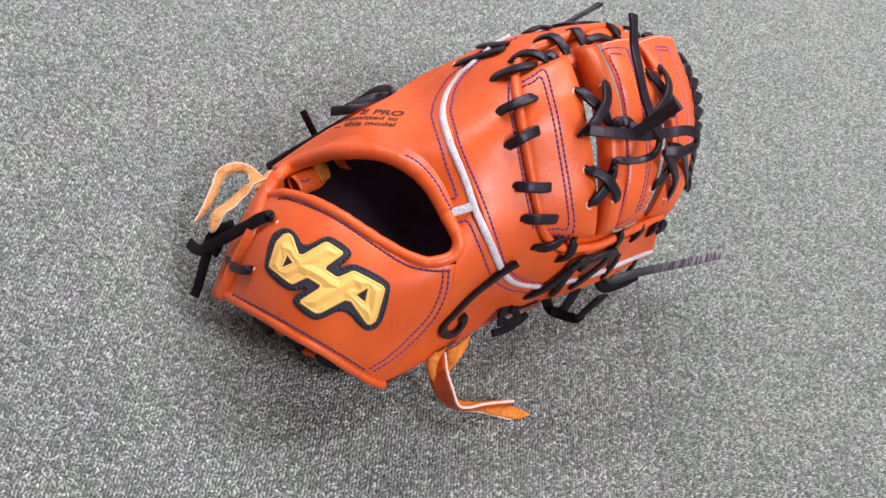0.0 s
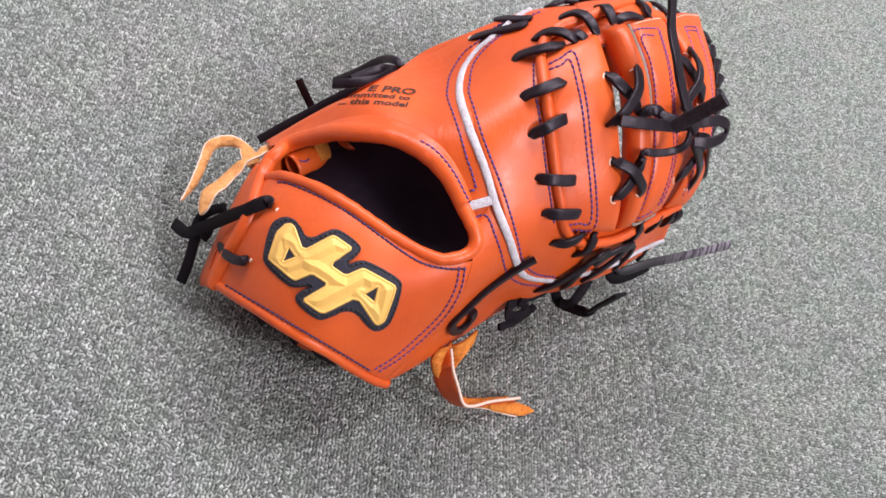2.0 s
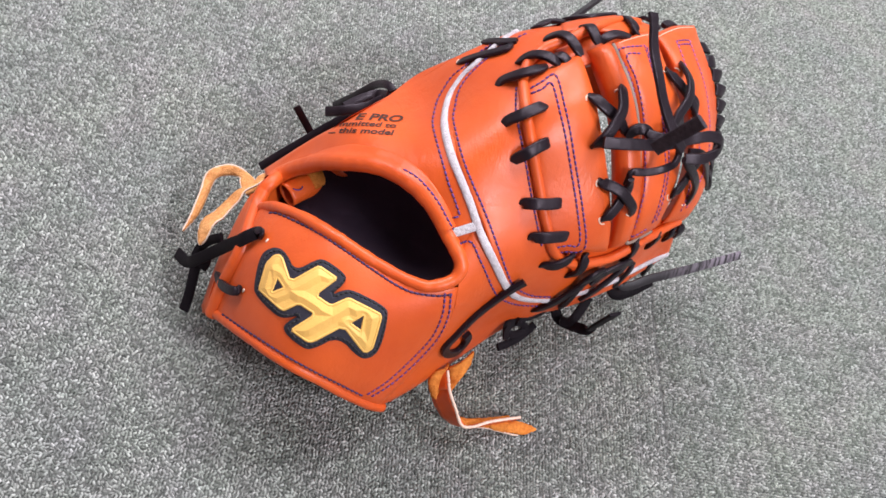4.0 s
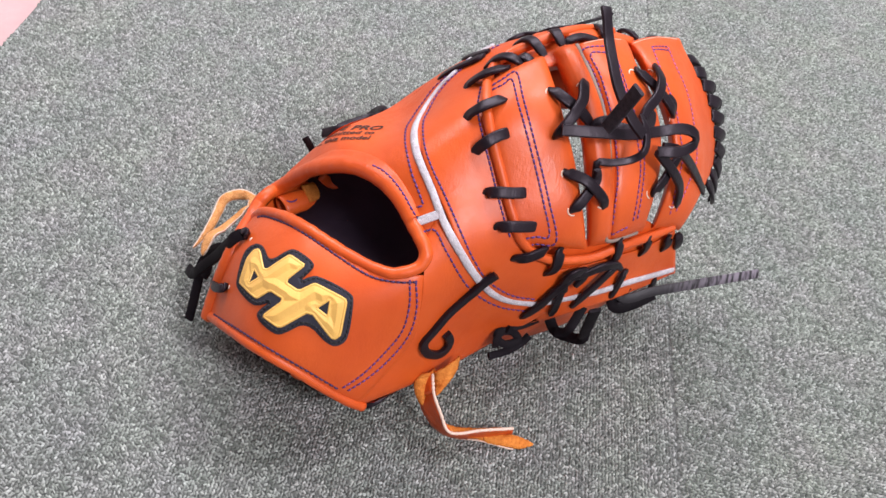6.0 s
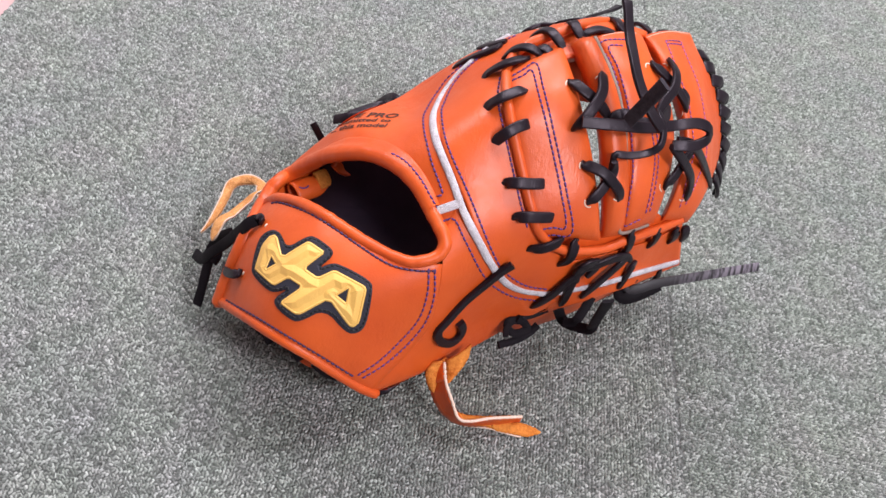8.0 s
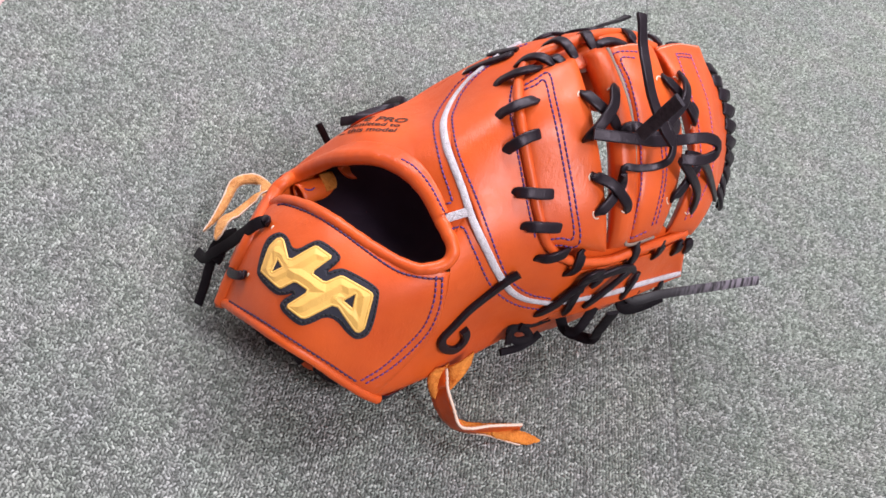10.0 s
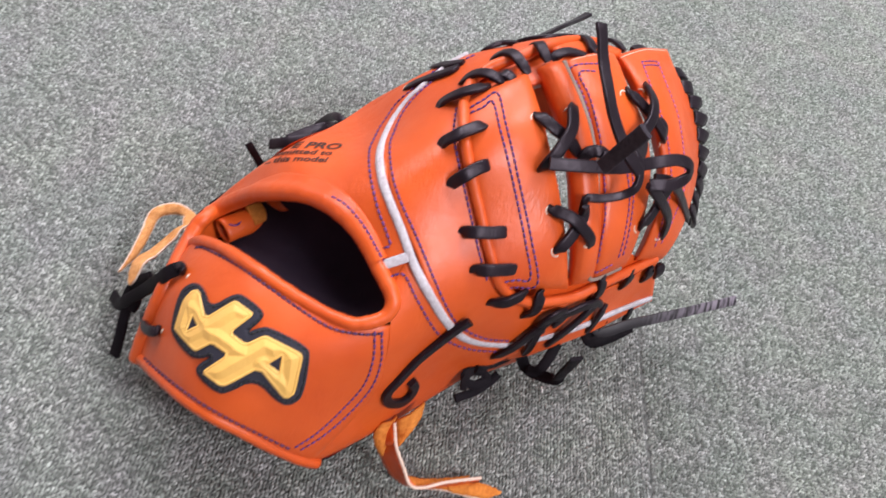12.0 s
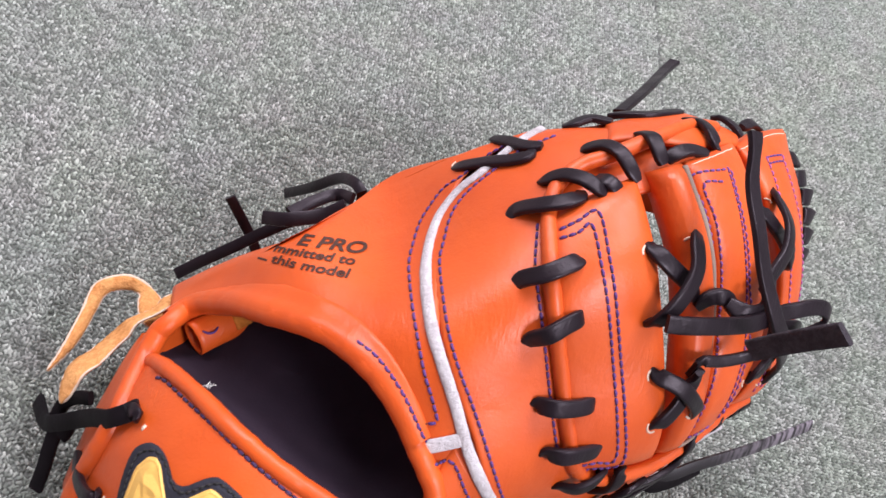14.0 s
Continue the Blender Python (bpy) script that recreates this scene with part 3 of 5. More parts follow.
part("pocket_edge", panel([
    [(26.9, 53.1), (46.4, 54.5), (64.2, 54.1), (84.7, 52.7), (112.8, 51.5), (154.2, 50.8)],
    [(44.6, 72.8), (62.9, 72.9), (84.2, 75.1), (104.8, 75.3), (119.3, 70.3), (136.1, 65.2)]], h=-5, drop=8), ORANGE, mitt)

# welting and cut leather edges
part("welting", tube([(45.7, 90.8), (36.1, 89.1), (25.4, 85.7), (14.6, 81.8), (4.6, 78.2), (-5.8, 71.2), (-13.2, 63.1), (-18.9, 54.2), (-22.6, 44.2), (-24.7, 33), (-25.1, 20.8), (-25, 8.3), (-25.5, -6.4), (-25.2, -16.5), (-23.6, -29.5), (-21.2, -42.1), (-16.5, -54), (-9, -62), (0.5, -67.6), (12, -72.2), (31.4, -75.8), (50.4, -78.6), (74, -79.8), (104.2, -82.2)], 2.3, 1.9, 0.55, 160, 12, 0.16), WHITE, mitt)
part("welting_bar", lace([(-39.8, -5.4), (-33.4, -5.8), (-26.6, -6.2)], 5.0, 1.4, 12, 2.0, 0.0), WHITE, mitt)
part("cut_edge", tube([(86.3, 60.2), (84.9, 50.6), (84.5, 40.7), (83.8, 31.3), (83.5, 21.8)] + [(82.7, 14.5), (80.5, 0.7), (72.6, -20.2), (63.5, -39.3), (59.9, -49.1), (62.7, -53.1), (81.4, -53.6)], 1.3, 4.6, 0.6, 90, 8), GREYCUT, web)

# hand opening: dark lining sunk under the back, with a finger loop in it
ring = smooth([(-136.7, 47.6, -3), (-131.8, 55.9, 6), (-125.7, 60.2, 8), (-119.6, 63, 3), (-111.7, 63, 0), (-99.7, 64.1, -1), (-75.1, 53, 0), (-56.9, 39.6, 0), (-46.8, 25.3, 0), (-41.9, 10, 0), (-40.2, -7.9, 0), (-39.3, -21.2, 0), (-43.6, -28.4, 0), (-51.6, -29.6, 0), (-62.2, -26.9, 0), (-72.4, -18.1, 0), (-84.3, -4, 0), (-95.8, 12.2, 0), (-107.8, 27.7, 0), (-119.3, 38.2, 0), (-128.9, 40.3, 0), (-136.7, 47.6, -3)], 49)[:-1]
mid = ring.mean(0)
rows = []
for sink, near in ((0, 1.0), (6, 1.04), (18, 1.05), (32, 1.0), (44, 0.8), (50, 0.5), (52, 0.15), (52.5, 0.002)):
    for _ in range(round(sink / 4)):
        ring = (np.roll(ring, 1, 0) + ring * 2 + np.roll(ring, -1, 0)) / 4
    rows.append([spot(*(mid[:2] + (p[:2] - mid[:2]) * near), 0.5 + p[2]) - N_AXIS * sink / 1000 for p in ring])
bm = sheet(rows, closed=True)
part("lining", bm, LINING, mitt, "black fabric-like lining")


def band(points, width, thick, count, up, bm=None, twist=0.0, taper=(1, 1)):
    """A free strap through places in metres; up is the way that its flat side faces."""
    q = smooth(points, count)
    pts = [Vector(p) for p in q]
    ups = [Vector(up)] * len(pts) if not isinstance(up, list) else [Vector(w) for w in smooth(up, count)]
    return swept(pts, ups, width / 1000, thick / 1000, 10, 4.0, taper, bm, twist)


path2 = [Vector(p) for p in smooth([(-0.1255, 0.0305, 0.0805), (-0.1180, 0.0385, 0.0795), (-0.1095, 0.0470, 0.0775), (-0.1010, 0.0560, 0.0765)], 16)]
rows = []
for out, order in ((1.0, range(15, -1, -1)), (0.84, range(0, 14))):
    ring2 = frames_along(path2, [Vector((0, -0.5, 0.8))] * 16)
    for i in order:
        a, side2, up = ring2[i]
        rows.append([path2[i] + (side2 * math.cos(g) * 0.0078 + up * math.sin(g) * 0.0056) * out for g in [k * math.pi / 12 for k in range(24)]])
loop = part("finger_loop", sheet(rows, closed=True), ORANGE, mitt, "hollow orange leather finger loop inside the opening")
part("stitching", band([(-0.1225, 0.0325, 0.0855), (-0.1195, 0.0320, 0.0858), (-0.1175, 0.0335, 0.0855), (-0.1170, 0.0370, 0.0842), (-0.1190, 0.0390, 0.0838)], 0.9, 0.9, 12, (0, -0.6, 0.8)), THREAD, loop)
part("loop_pad", band([(-0.1125, 0.0430, 0.0838), (-0.1070, 0.0490, 0.0828), (-0.1000, 0.0570, 0.0805)], 13, 3, 14, (0, -0.5, 0.8)), TAN, mitt, "rough tan suede pad")
part("thumb_loop", band([(-0.1010, 0.0460, 0.1040), (-0.0945, 0.0480, 0.0965), (-0.0855, 0.0480, 0.1040)], 12, 3.5, 14, (0, -0.5, 0.8)), ORANGE, mitt)
rng = random.Random(5)
for base, tip0, count in (((-0.1150, 0.0005, 0.0930), (-0.1125, 0.0030, 0.1000), 14), ((-0.1045, -0.0160, 0.1150), (-0.1022, -0.0133, 0.1182), 3)):
    bm = bmesh.new()
    base, tip0 = Vector(base), Vector(tip0)
    for k in range(count):
        stray = [Vector((rng.gauss(0, 0.0008), rng.gauss(0, 0.0008), rng.gauss(0, 0.0008))) for _ in range(3)]
        far = rng.uniform(0.55, 1.1)
        band([tuple(base + stray[0] * 0.6), tuple(base.lerp(tip0, far * 0.5) + stray[1]), tuple(base.lerp(tip0, far * 0.8) - stray[0] * 1.2), tuple(base.lerp(tip0, far) + stray[2] * 1.3)], 0.2, 0.18, 7, (0, -0.6, 0.8), bm)
    part("loose_thread", bm, FLUFF, mitt, "white frayed thread")

# palm side, under the back and down to the carpet
edge = smooth([(-121.7, 62), (-88.1, 75.5), (-52.9, 83.5), (-12.2, 89.3), (24.5, 91), (50.9, 85.2)] + [(36.1, 77), (38, 58.8), (25.2, 18.2), (15, -38.8), (28.8, -53.2), (56.4, -61.8), (89, -67.9)] + [(79.3, -84.9), (38.8, -82), (6.8, -80.8), (-24, -81.1), (-57.5, -83.7), (-89.1, -88), (-111.7, -87.7), (-123.4, -71.7), (-148.7, -35.6), (-182.6, -1.9), (-183.6, 12.6), (-148.1, 38.3)], 80)
hub = Vector((-0.02, 0.035, 0))
rows = [[], [], [], []]
for p in edge:
    w = spot(p[0], p[1], -3)
    d = hub - Vector((w.x, w.y, 0))
    rows[0].append(w)
    rows[1].append(Vector((w.x, w.y, w.z * 0.62)) + d * 0.10)
    rows[2].append(Vector((w.x, w.y, max(0.006, w.z * 0.2))) + d * 0.22)
    rows[3].append(Vector((w.x, w.y, 0.002)) + d * 0.38)
part("palm", sheet(rows, closed=True), ORANGE, mitt, "orange leather palm resting on the carpet")
rows = [[], [], [], []]
for p in smooth([(-124.5, 62.4), (-106.3, 71.3), (-88, 76.4), (-70.9, 81.4), (-52.7, 84.5), (-34, 87.5), (-11.7, 90.6), (8.8, 92.3), (25.3, 92.5), (41.8, 90.5), (61.8, 85.9), (71.4, 85.5), (90.1, 85.8), (108, 83.1), (121.6, 74.9), (133.5, 65.8)], 70):
    w = spot(p[0], p[1], 0.4)
    for k, (f, push) in enumerate(((1.0, 0.0), (0.7, 0.012), (0.35, 0.012), (0.0, -0.004))):
        stop = 0.66 * min(1.0, max(0.0, (p[0] - 25) / 30))
        rows[k].append(Vector((w.x - push * 0.3, w.y + push, max(0.002, w.z * (stop + (1 - stop) * f)))))
part("thumb_shell", sheet(rows), ORANGE, mitt)
rows = [[], [], [], []]
for p in smooth([(3.9, -73.4), (22.6, -77.8), (47.4, -79.9), (74.6, -82.5), (104.7, -84.9)], 40):
    w = spot(p[0], p[1], -2)
    for k, f in enumerate((0.0, 0.3, 0.65, 0.98)):
        rows[k].append(w - N_AXIS * (w.z / N_AXIS.z) * f + Vector((0, 0.01 * math.sin(math.pi * f), 0)))
part("finger_shell", sheet(rows), ORANGE, mitt)
for line in ([(-0.1240, -0.0350, 0.0130), (-0.1160, -0.0390, 0.0110), (-0.1100, -0.0420, 0.0140)], [(-0.1040, -0.0470, 0.0130), (-0.0960, -0.0510, 0.0110), (-0.0890, -0.0540, 0.0140)]):
    part("heel_pad", band(line, 5, 4, 12, (0, -0.5, 0.8)), ORANGE, mitt)
for line in ([(-0.1340, -0.0380, 0.0240), (-0.1260, -0.0400, 0.0180), (-0.1220, -0.0420, 0.0120)], [(-0.1120, -0.0480, 0.0240), (-0.1050, -0.0490, 0.0180), (-0.1000, -0.0510, 0.0120)], [(-0.0900, -0.0590, 0.0240), (-0.0830, -0.0600, 0.0180), (-0.0740, -0.0600, 0.0140)], [(-0.0470, -0.0700, 0.0220), (-0.0420, -0.0680, 0.0240), (-0.0360, -0.0620, 0.0260)]):
    part("palm_lace", band(line, 6, 3, 10, (0, -0.5, 0.8)), BLACK, mitt)

# seams
def seam(line, parent, colour=None, pitch=3.2, thick=1.2, also=None):
    """Stitches along a curve over a panel: a short thread for each, pressed into the leather at its ends, and a black
    bead after it as the shade in the needle hole.
    """
    trees = [BVHTree.FromPolygons([v.co + BASE for v in ob.data.vertices], [tuple(p.vertices) for p in ob.data.polygons]) for ob in (parent, also) if ob]
    n = max(2, round(length(line) / pitch))
    q = smooth(line, n * 6 + 1)
    bm, pits = bmesh.new(), bmesh.new()
    for k in range(n):
        i, j = k * 6, k * 6 + 4
        pts, ups = [], []
        for f in (0, 0.25, 0.5, 0.75, 1):
            u, v = (float(c) for c in q[i] + (q[j] - q[i]) * f)
            hits = [h for h in (tree.ray_cast(spot(u, v, 30), -N_AXIS)[0] for tree in trees) if h]
            hit = max(hits, key=lambda h: h.dot(N_AXIS)) if hits else spot(u, v, 2)
            up = facing(u, v)
            pts.append(hit + up * (math.sin(math.pi * f) * 0.6 - 0.3) / 1000)
            ups.append(up)
        swept(pts, ups, thick / 1000, thick / 1000, 6, 2.0, bm=bm)
        # no thread here: a black bead imitates the dark of the needle hole
        if k < n - 1:
            gap2 = Vector((0, 0, 0)) if (pts[-1] - pts[0]).length < 1e-6 else (pts[-1] - pts[0]) / 9
            swept([pts[-1] - gap2 * 0.5 + ups[-1] * 0.0001, pts[-1] + gap2 * 0.5 + ups[-1] * 0.00025, pts[-1] + gap2 * 1.5 + ups[-1] * 0.0001], [ups[-1]] * 3, thick * 1.0 / 1000, thick * 0.7 / 1000, 6, 2.0, bm=pits)
    part("needle_hole_shade", pits, BLACKTHREAD_AND_PITS, parent)
    return part("stitching", bm, colour or THREAD, parent)


seam([(-131.5, 42.2), (-127.1, 40.3), (-118.8, 33.2), (-106.6, 20.7), (-96.1, 6.5), (-87.7, -6.1), (-78.3, -19.3), (-71, -26.8), (-60.4, -33.1), (-50.9, -36.4)], heel, DARKTHREAD, 3.0, 1.4)
seam([(-179.5, -2.9), (-158.3, -21.6), (-142.6, -39.2), (-129.8, -57.2), (-118.6, -75.2)], heel, DARKTHREAD, 3.0, 1.3)
seam([(-55, -34), (-61, -46.2), (-71.6, -57.8), (-87.9, -66.2), (-103.4, -72.2), (-117.4, -75.1)], side, also=heel)
seam([(-52, -35.4), (-58.2, -49), (-69, -60.9), (-85.7, -69.8), (-101.6, -75.2), (-115.8, -77.7)], side, also=heel)
seam([(-51, 36.6), (-46.2, 30.2), (-42.7, 21.6), (-40.4, 12.4), (-39.2, 2.6), (-38, -5.4)], lip)
seam([(-39, 3), (-32.3, 2)], thumb)
seam([(32.5, 90.6), (20.5, 88.1), (8.9, 83.3), (-0.2, 80.6), (-8.3, 75), (-14.8, 69.5), (-20.2, 62.8)] + [(-25, 55.5), (-28.5, 43.2), (-30.4, 32), (-31.8, 20.5), (-31.9, 11.8), (-32.3, 2)], thumb)
seam([(-39.1, -12.1), (-31.8, -13.1), (-30.3, -25.9), (-27.6, -44.7), (-22.2, -55.7), (-11.7, -65.9), (2.1, -73.5)], side)
seam([(49.1, 87.5), (35.5, 86.3), (21.8, 81.9), (9.6, 77.2), (1.5, 72.4), (-4.2, 66.9), (-8.8, 60.7)] + [(-13.8, 53.5), (-17.9, 39.9), (-19.8, 28.5), (-20, 16.7), (-19.3, 5.5), (-18.9, -6.4), (-18.6, -21.6), (-17.6, -36.5), (-14.3, -49.1), (-3.7, -61.4), (9.9, -69.1)], back)
seam([(24.5, 57), (16.8, 42.6), (13, 25.6), (10.9, 9.6), (8.9, -4.9), (7.1, -19.6), (6.4, -32.1)], back)
seam([(30.3, 53.1), (37.6, 54.2), (45.8, 55.1), (42.4, 37.9), (39.5, 17.2), (37.3, -1.5), (34.3, -22.4), (30.8, -43), (19.2, -39.9), (11.6, -38.5)], strap)
seam([(29, 50.2), (35.8, 50.3), (41.4, 51.5), (38.5, 35.8), (36.2, 16.6), (34, -2.1), (31.1, -21.4), (28, -38.6), (21, -36.6), (13.5, -35)], strap)
seam([(106.1, 54.7), (89, 56.6), (89.4, 45.4), (88.8, 31), (88, 19.3), (86.1, 9.7), (84, -1.3), (77.3, -19.9), (68.8, -35.9), (64.2, -49), (78.6, -49.3)], web, VIOLET, 3.1, 1.05)
seam([(101.8, 50.7), (92.4, 52.2), (92, 39.5), (91, 26.7), (89.7, 12.4), (86.9, -1), (80, -20.6), (72.7, -35.3), (67.8, -46.1)], web, VIOLET, 3.1, 1.05)
seam([(108, 55.1), (106.1, 44.5), (104.1, 32.1), (103.1, 17.3), (102.6, 7.4)] + [(100.8, -2.9), (96.9, -18.5), (89.2, -33.7), (81.6, -47.9)], web, VIOLET, 3.1, 1.05)
seam([(109.2, 53.3), (106.7, 41.7), (105.4, 29.1), (104.8, 15.5), (104, 5.5)] + [(103.7, -4.6), (99.5, -19), (92.7, -32.8), (84.9, -47.7)], web, VIOLET, 3.1, 1.05)
seam([(153, 50.4), (151.6, 44.5), (150.4, 34.7), (151.2, 26), (151.2, 16.7), (149.6, 6), (147.2, -4.3), (142.4, -23.7), (128.8, -37.8), (115.2, -50.9)], tip, PINK, 3.1, 0.95)
seam([(140, 52.2), (138.4, 46), (136.6, 37.5), (135.8, 25.4), (135.7, 9.1), (133.3, -6.2), (129.2, -22.3), (119.5, -36), (110.7, -51.5)], tip, PINK, 3.1, 0.95)
seam([(140, 52.2), (146.5, 51.6), (153, 50.4)], tip, THREAD, 2.6, 0.95)
seam([(139.6, 49.4), (146, 48.8), (152.2, 47.6)], tip, THREAD, 2.6, 0.95)


def cut_end(line, parent, thick=0.5):
    """The pale cut edge along the end of a panel, a little uneven."""
    tree = BVHTree.FromPolygons([v.co + BASE for v in parent.data.vertices], [tuple(p.vertices) for p in parent.data.polygons])
    pts, ups = [], []
    for u, v in smooth(line, 36):
        u, v = float(u) + 0.25 * noise.noise(Vector((u * 0.9, v * 0.9, 3.0))), float(v) + 0.3 * noise.noise(Vector((u * 0.8, v * 0.8, 9.0)))
        hit = tree.ray_cast(spot(u, v, 30), -N_AXIS)[0]
        if hit:
            pts.append(hit)
            ups.append(facing(u, v))
    part("cut_edge", swept(pts, ups, thick / 1000, thick * 0.8 / 1000, 6, 2.0), CUT, parent)


cut_end([(129.5, 58.8), (140, 60), (150.3, 60.6), (160, 60), (168.5, 58.6)], tip)
cut_end([(91.5, 60.6), (105, 61), (120.5, 61)], web)


# emblem on the heel: a dark patch with a raised yellow mark
def inside_out(outline, holes, step, crease=0.0):
    """A fine flat mesh inside an outline with holes: places (mm) and faces."""
    from_all = [outline, *holes]
    verts, edges = [], []
    for loop2 in from_all:
        dense = []
        for a, c in zip(loop2, loop2[1:] + loop2[:1]):
            a, c = Vector(a), Vector(c)
            k = max(1, round((c - a).length / step))
            dense += [a.lerp(c, f / k) for f in range(k)]
        n0 = len(verts)
        verts += dense
        edges += [(n0 + i, n0 + (i + 1) % len(dense)) for i in range(len(dense))]
    segs = [(Vector(a), Vector(c)) for loop2 in from_all for a, c in zip(loop2, loop2[1:] + loop2[:1])]

    def gap(p):
        best = 99.0
        for a, c in segs:
            d = c - a
            f = max(0.0, min(1.0, (p - a).dot(d) / d.length_squared))
            best = min(best, (p - a - d * f).length)
        return best

    def within(p, loop2):
        odd = False
        for a, c in zip(loop2, loop2[1:] + loop2[:1]):
            if (a[1] > p.y) != (c[1] > p.y) and p.x < (c[0] - a[0]) * (p.y - a[1]) / (c[1] - a[1]) + a[0]:
                odd = not odd
        return odd

    def keep(p):
        return within(p, outline) and not any(within(p, q) for q in holes)

    if crease:
        for a, c in segs:
            d = (c - a).normalized()
            for side in (Vector((-d.y, d.x)), Vector((d.y, -d.x))):
                k = max(1, round((c - a).length / (step * 0.6)))
                for f in range(-3, k + 4):
                    p = a.lerp(c, f / k) + side * crease
                    if keep(p) and abs(gap(p) - crease) < 0.02 and all((p - q).length > 0.3 for q in verts):
                        verts.append(p)
    xs, ys = [p[0] for p in outline], [p[1] for p in outline]
    y = min(ys)
    while y < max(ys):
        x = min(xs)
        while x < max(xs):
            p = Vector((x, y))
            if keep(p) and gap(p) > step * 0.45 and (not crease or abs(gap(p) - crease) > step * 0.5):
                verts.append(p)
            x += step
        y += step
    from_cdt = geometry.delaunay_2d_cdt(verts, edges, [], 0, 1e-5)
    pts, tris = from_cdt[0], from_cdt[2]
    faces = [t for t in tris if keep(sum((pts[i] for i in t), Vector((0, 0))) / len(t))]
    return pts, faces, gap


def relief(outline, holes, step, height, base, crease=0.0):
    """A raised shape over the back: height gives its top by the distance from its edge."""
    pts, faces, gap = inside_out(outline, holes, step, crease)
    bm = bmesh.new()
    used = {i for f in faces for i in f}
    vs = {i: bm.verts.new(spot(pts[i].x, pts[i].y, height(pts[i], gap(pts[i])))) for i in used}
    for f in faces:
        bm.faces.new([vs[i] for i in f])
    rim_edges = [e for e in bm.edges if e.is_boundary]
    low2 = bmesh.ops.extrude_edge_only(bm, edges=rim_edges)["geom"]
    for v in low2:
        if isinstance(v, bmesh.types.BMVert):
            v.co -= N_AXIS * base / 1000
    for e in bm.edges:
        if len(e.link_faces) == 2 and e.calc_face_angle(0) > 0.3:
            e.smooth = False
    return bm


MARK = [(-133.4, 18.2), (-130, 17.5), (-128.5, 14.7), (-128.4, 2.3), (-112.1, 4.8), (-110.2, 3.6), (-103.9, -5.3), (-117.8, -9.2), (-112.6, -16.6), (-103.7, -16.1), (-101.8, -17), (-90.3, -30.3), (-90.4, -32.9), (-101.3, -47.6), (-105.2, -48.6), (-107.3, -47.1), (-111.4, -29.8), (-129, -31.9), (-131.8, -30.6), (-138.2, -21.3), (-122.8, -18.1), (-128.5, -10.6), (-137.6, -11.4), (-139.6, -9.7), (-148.2, 3.3), (-147.5, 4.8), (-139.2, 15.6)]
HOLE_A = [(-135.3, 5.4), (-140.2, 0.1), (-133.8, 0.4)]
HOLE_B = [(-106.4, -29.6), (-103.5, -34.7), (-99.4, -28.4)]
COVER = [(-135.7, 22.3), (-130.1, 21.4), (-126.1, 16.3), (-124.8, 6), (-111.5, 8), (-107, 6), (-99.7, -5), (-101.5, -8.8), (-111.4, -12.1), (-103.6, -11.9), (-99.3, -13.7), (-86.5, -28.4), (-87.1, -33.6), (-98.1, -49.9), (-104.8, -52.6), (-110.4, -50.2), (-115.3, -33.8), (-130.6, -35.4), (-134.8, -33.4), (-141.4, -22.3), (-140.5, -17.7), (-129.8, -16.2), (-137.9, -15.3), (-142.7, -12.5), (-151.3, 1.7), (-150.3, 6.6), (-141.4, 20.4)]
def rounded(loop2, times, f=0.25):
    for _ in range(times):
        loop2 = [q for a, c in zip(loop2, loop2[1:] + loop2[:1]) for q in ((a[0] + (c[0] - a[0]) * f, a[1] + (c[1] - a[1]) * f), (c[0] + (a[0] - c[0]) * f, c[1] + (a[1] - c[1]) * f))]
    return loop2


COVER = rounded(COVER, 2)
MARK = rounded(MARK, 1, 0.12)
patch = part("emblem_patch", relief(COVER, [], 2.0, lambda p, d: 3.0 + 0.9 * min(1, d / 1.0), 1.5), PATCH, mitt, "dark stitched patch under the emblem")
RIDGES = [[(-141.4, -2.7), (-132.8, -2.2), (-120.7, -0.9), (-112.1, 0.7), (-107, -2.6)], [(-136.4, -22.4), (-128.8, -24), (-110.6, -22), (-104.1, -20.3), (-94.4, -31.2), (-99.6, -41.2), (-105.3, -46.7)],
          [(-129.7, -2.9), (-114.4, -21.7)], [(-133, 17.4), (-137.8, 13.4), (-145.3, 3), (-141.5, -3)], [(-137.1, 13.6), (-131.3, 1.4)], [(-109.4, -28.1), (-104.3, -42.6)]]


def moulded(p, d):
    """Height of the mark: a low wall, a narrow lip, and a ridge like a roof along each of its strokes."""
    near = 9.0
    for line in RIDGES:
        for a, c in zip(line, line[1:]):
            a, c = Vector(a), Vector(c)
            f = max(0.0, min(1.0, (p - a).dot(c - a) / (c - a).length_squared))
            near = min(near, (p - a - (c - a) * f).length)
    lip = 0.7 * min(1.0, d / 0.5) - 0.35 * min(1.0, max(0.0, d - 0.8) / 0.5)
    return 4.0 + lip + min(0.33 * max(0.0, d - 0.9), max(0.0, 1.45 - 0.36 * near))


part("emblem", relief(MARK, [HOLE_A, HOLE_B], 0.5, moulded, 2.0, 0.8), YELLOW, patch, "raised yellow moulded emblem", True)
inner = []
for a, c, e in zip([COVER[-1]] + COVER[:-1], COVER, COVER[1:] + COVER[:1]):
    t2 = Vector((e[0] - a[0], e[1] - a[1])).normalized()
    inner.append((c[0] - t2.y * 1.25, c[1] + t2.x * 1.25))
area = sum(a[0] * c[1] - c[0] * a[1] for a, c in zip(COVER, COVER[1:] + COVER[:1]))
if area < 0:
    inner = [(2 * c[0] - i[0], 2 * c[1] - i[1]) for c, i in zip(COVER, inner)]
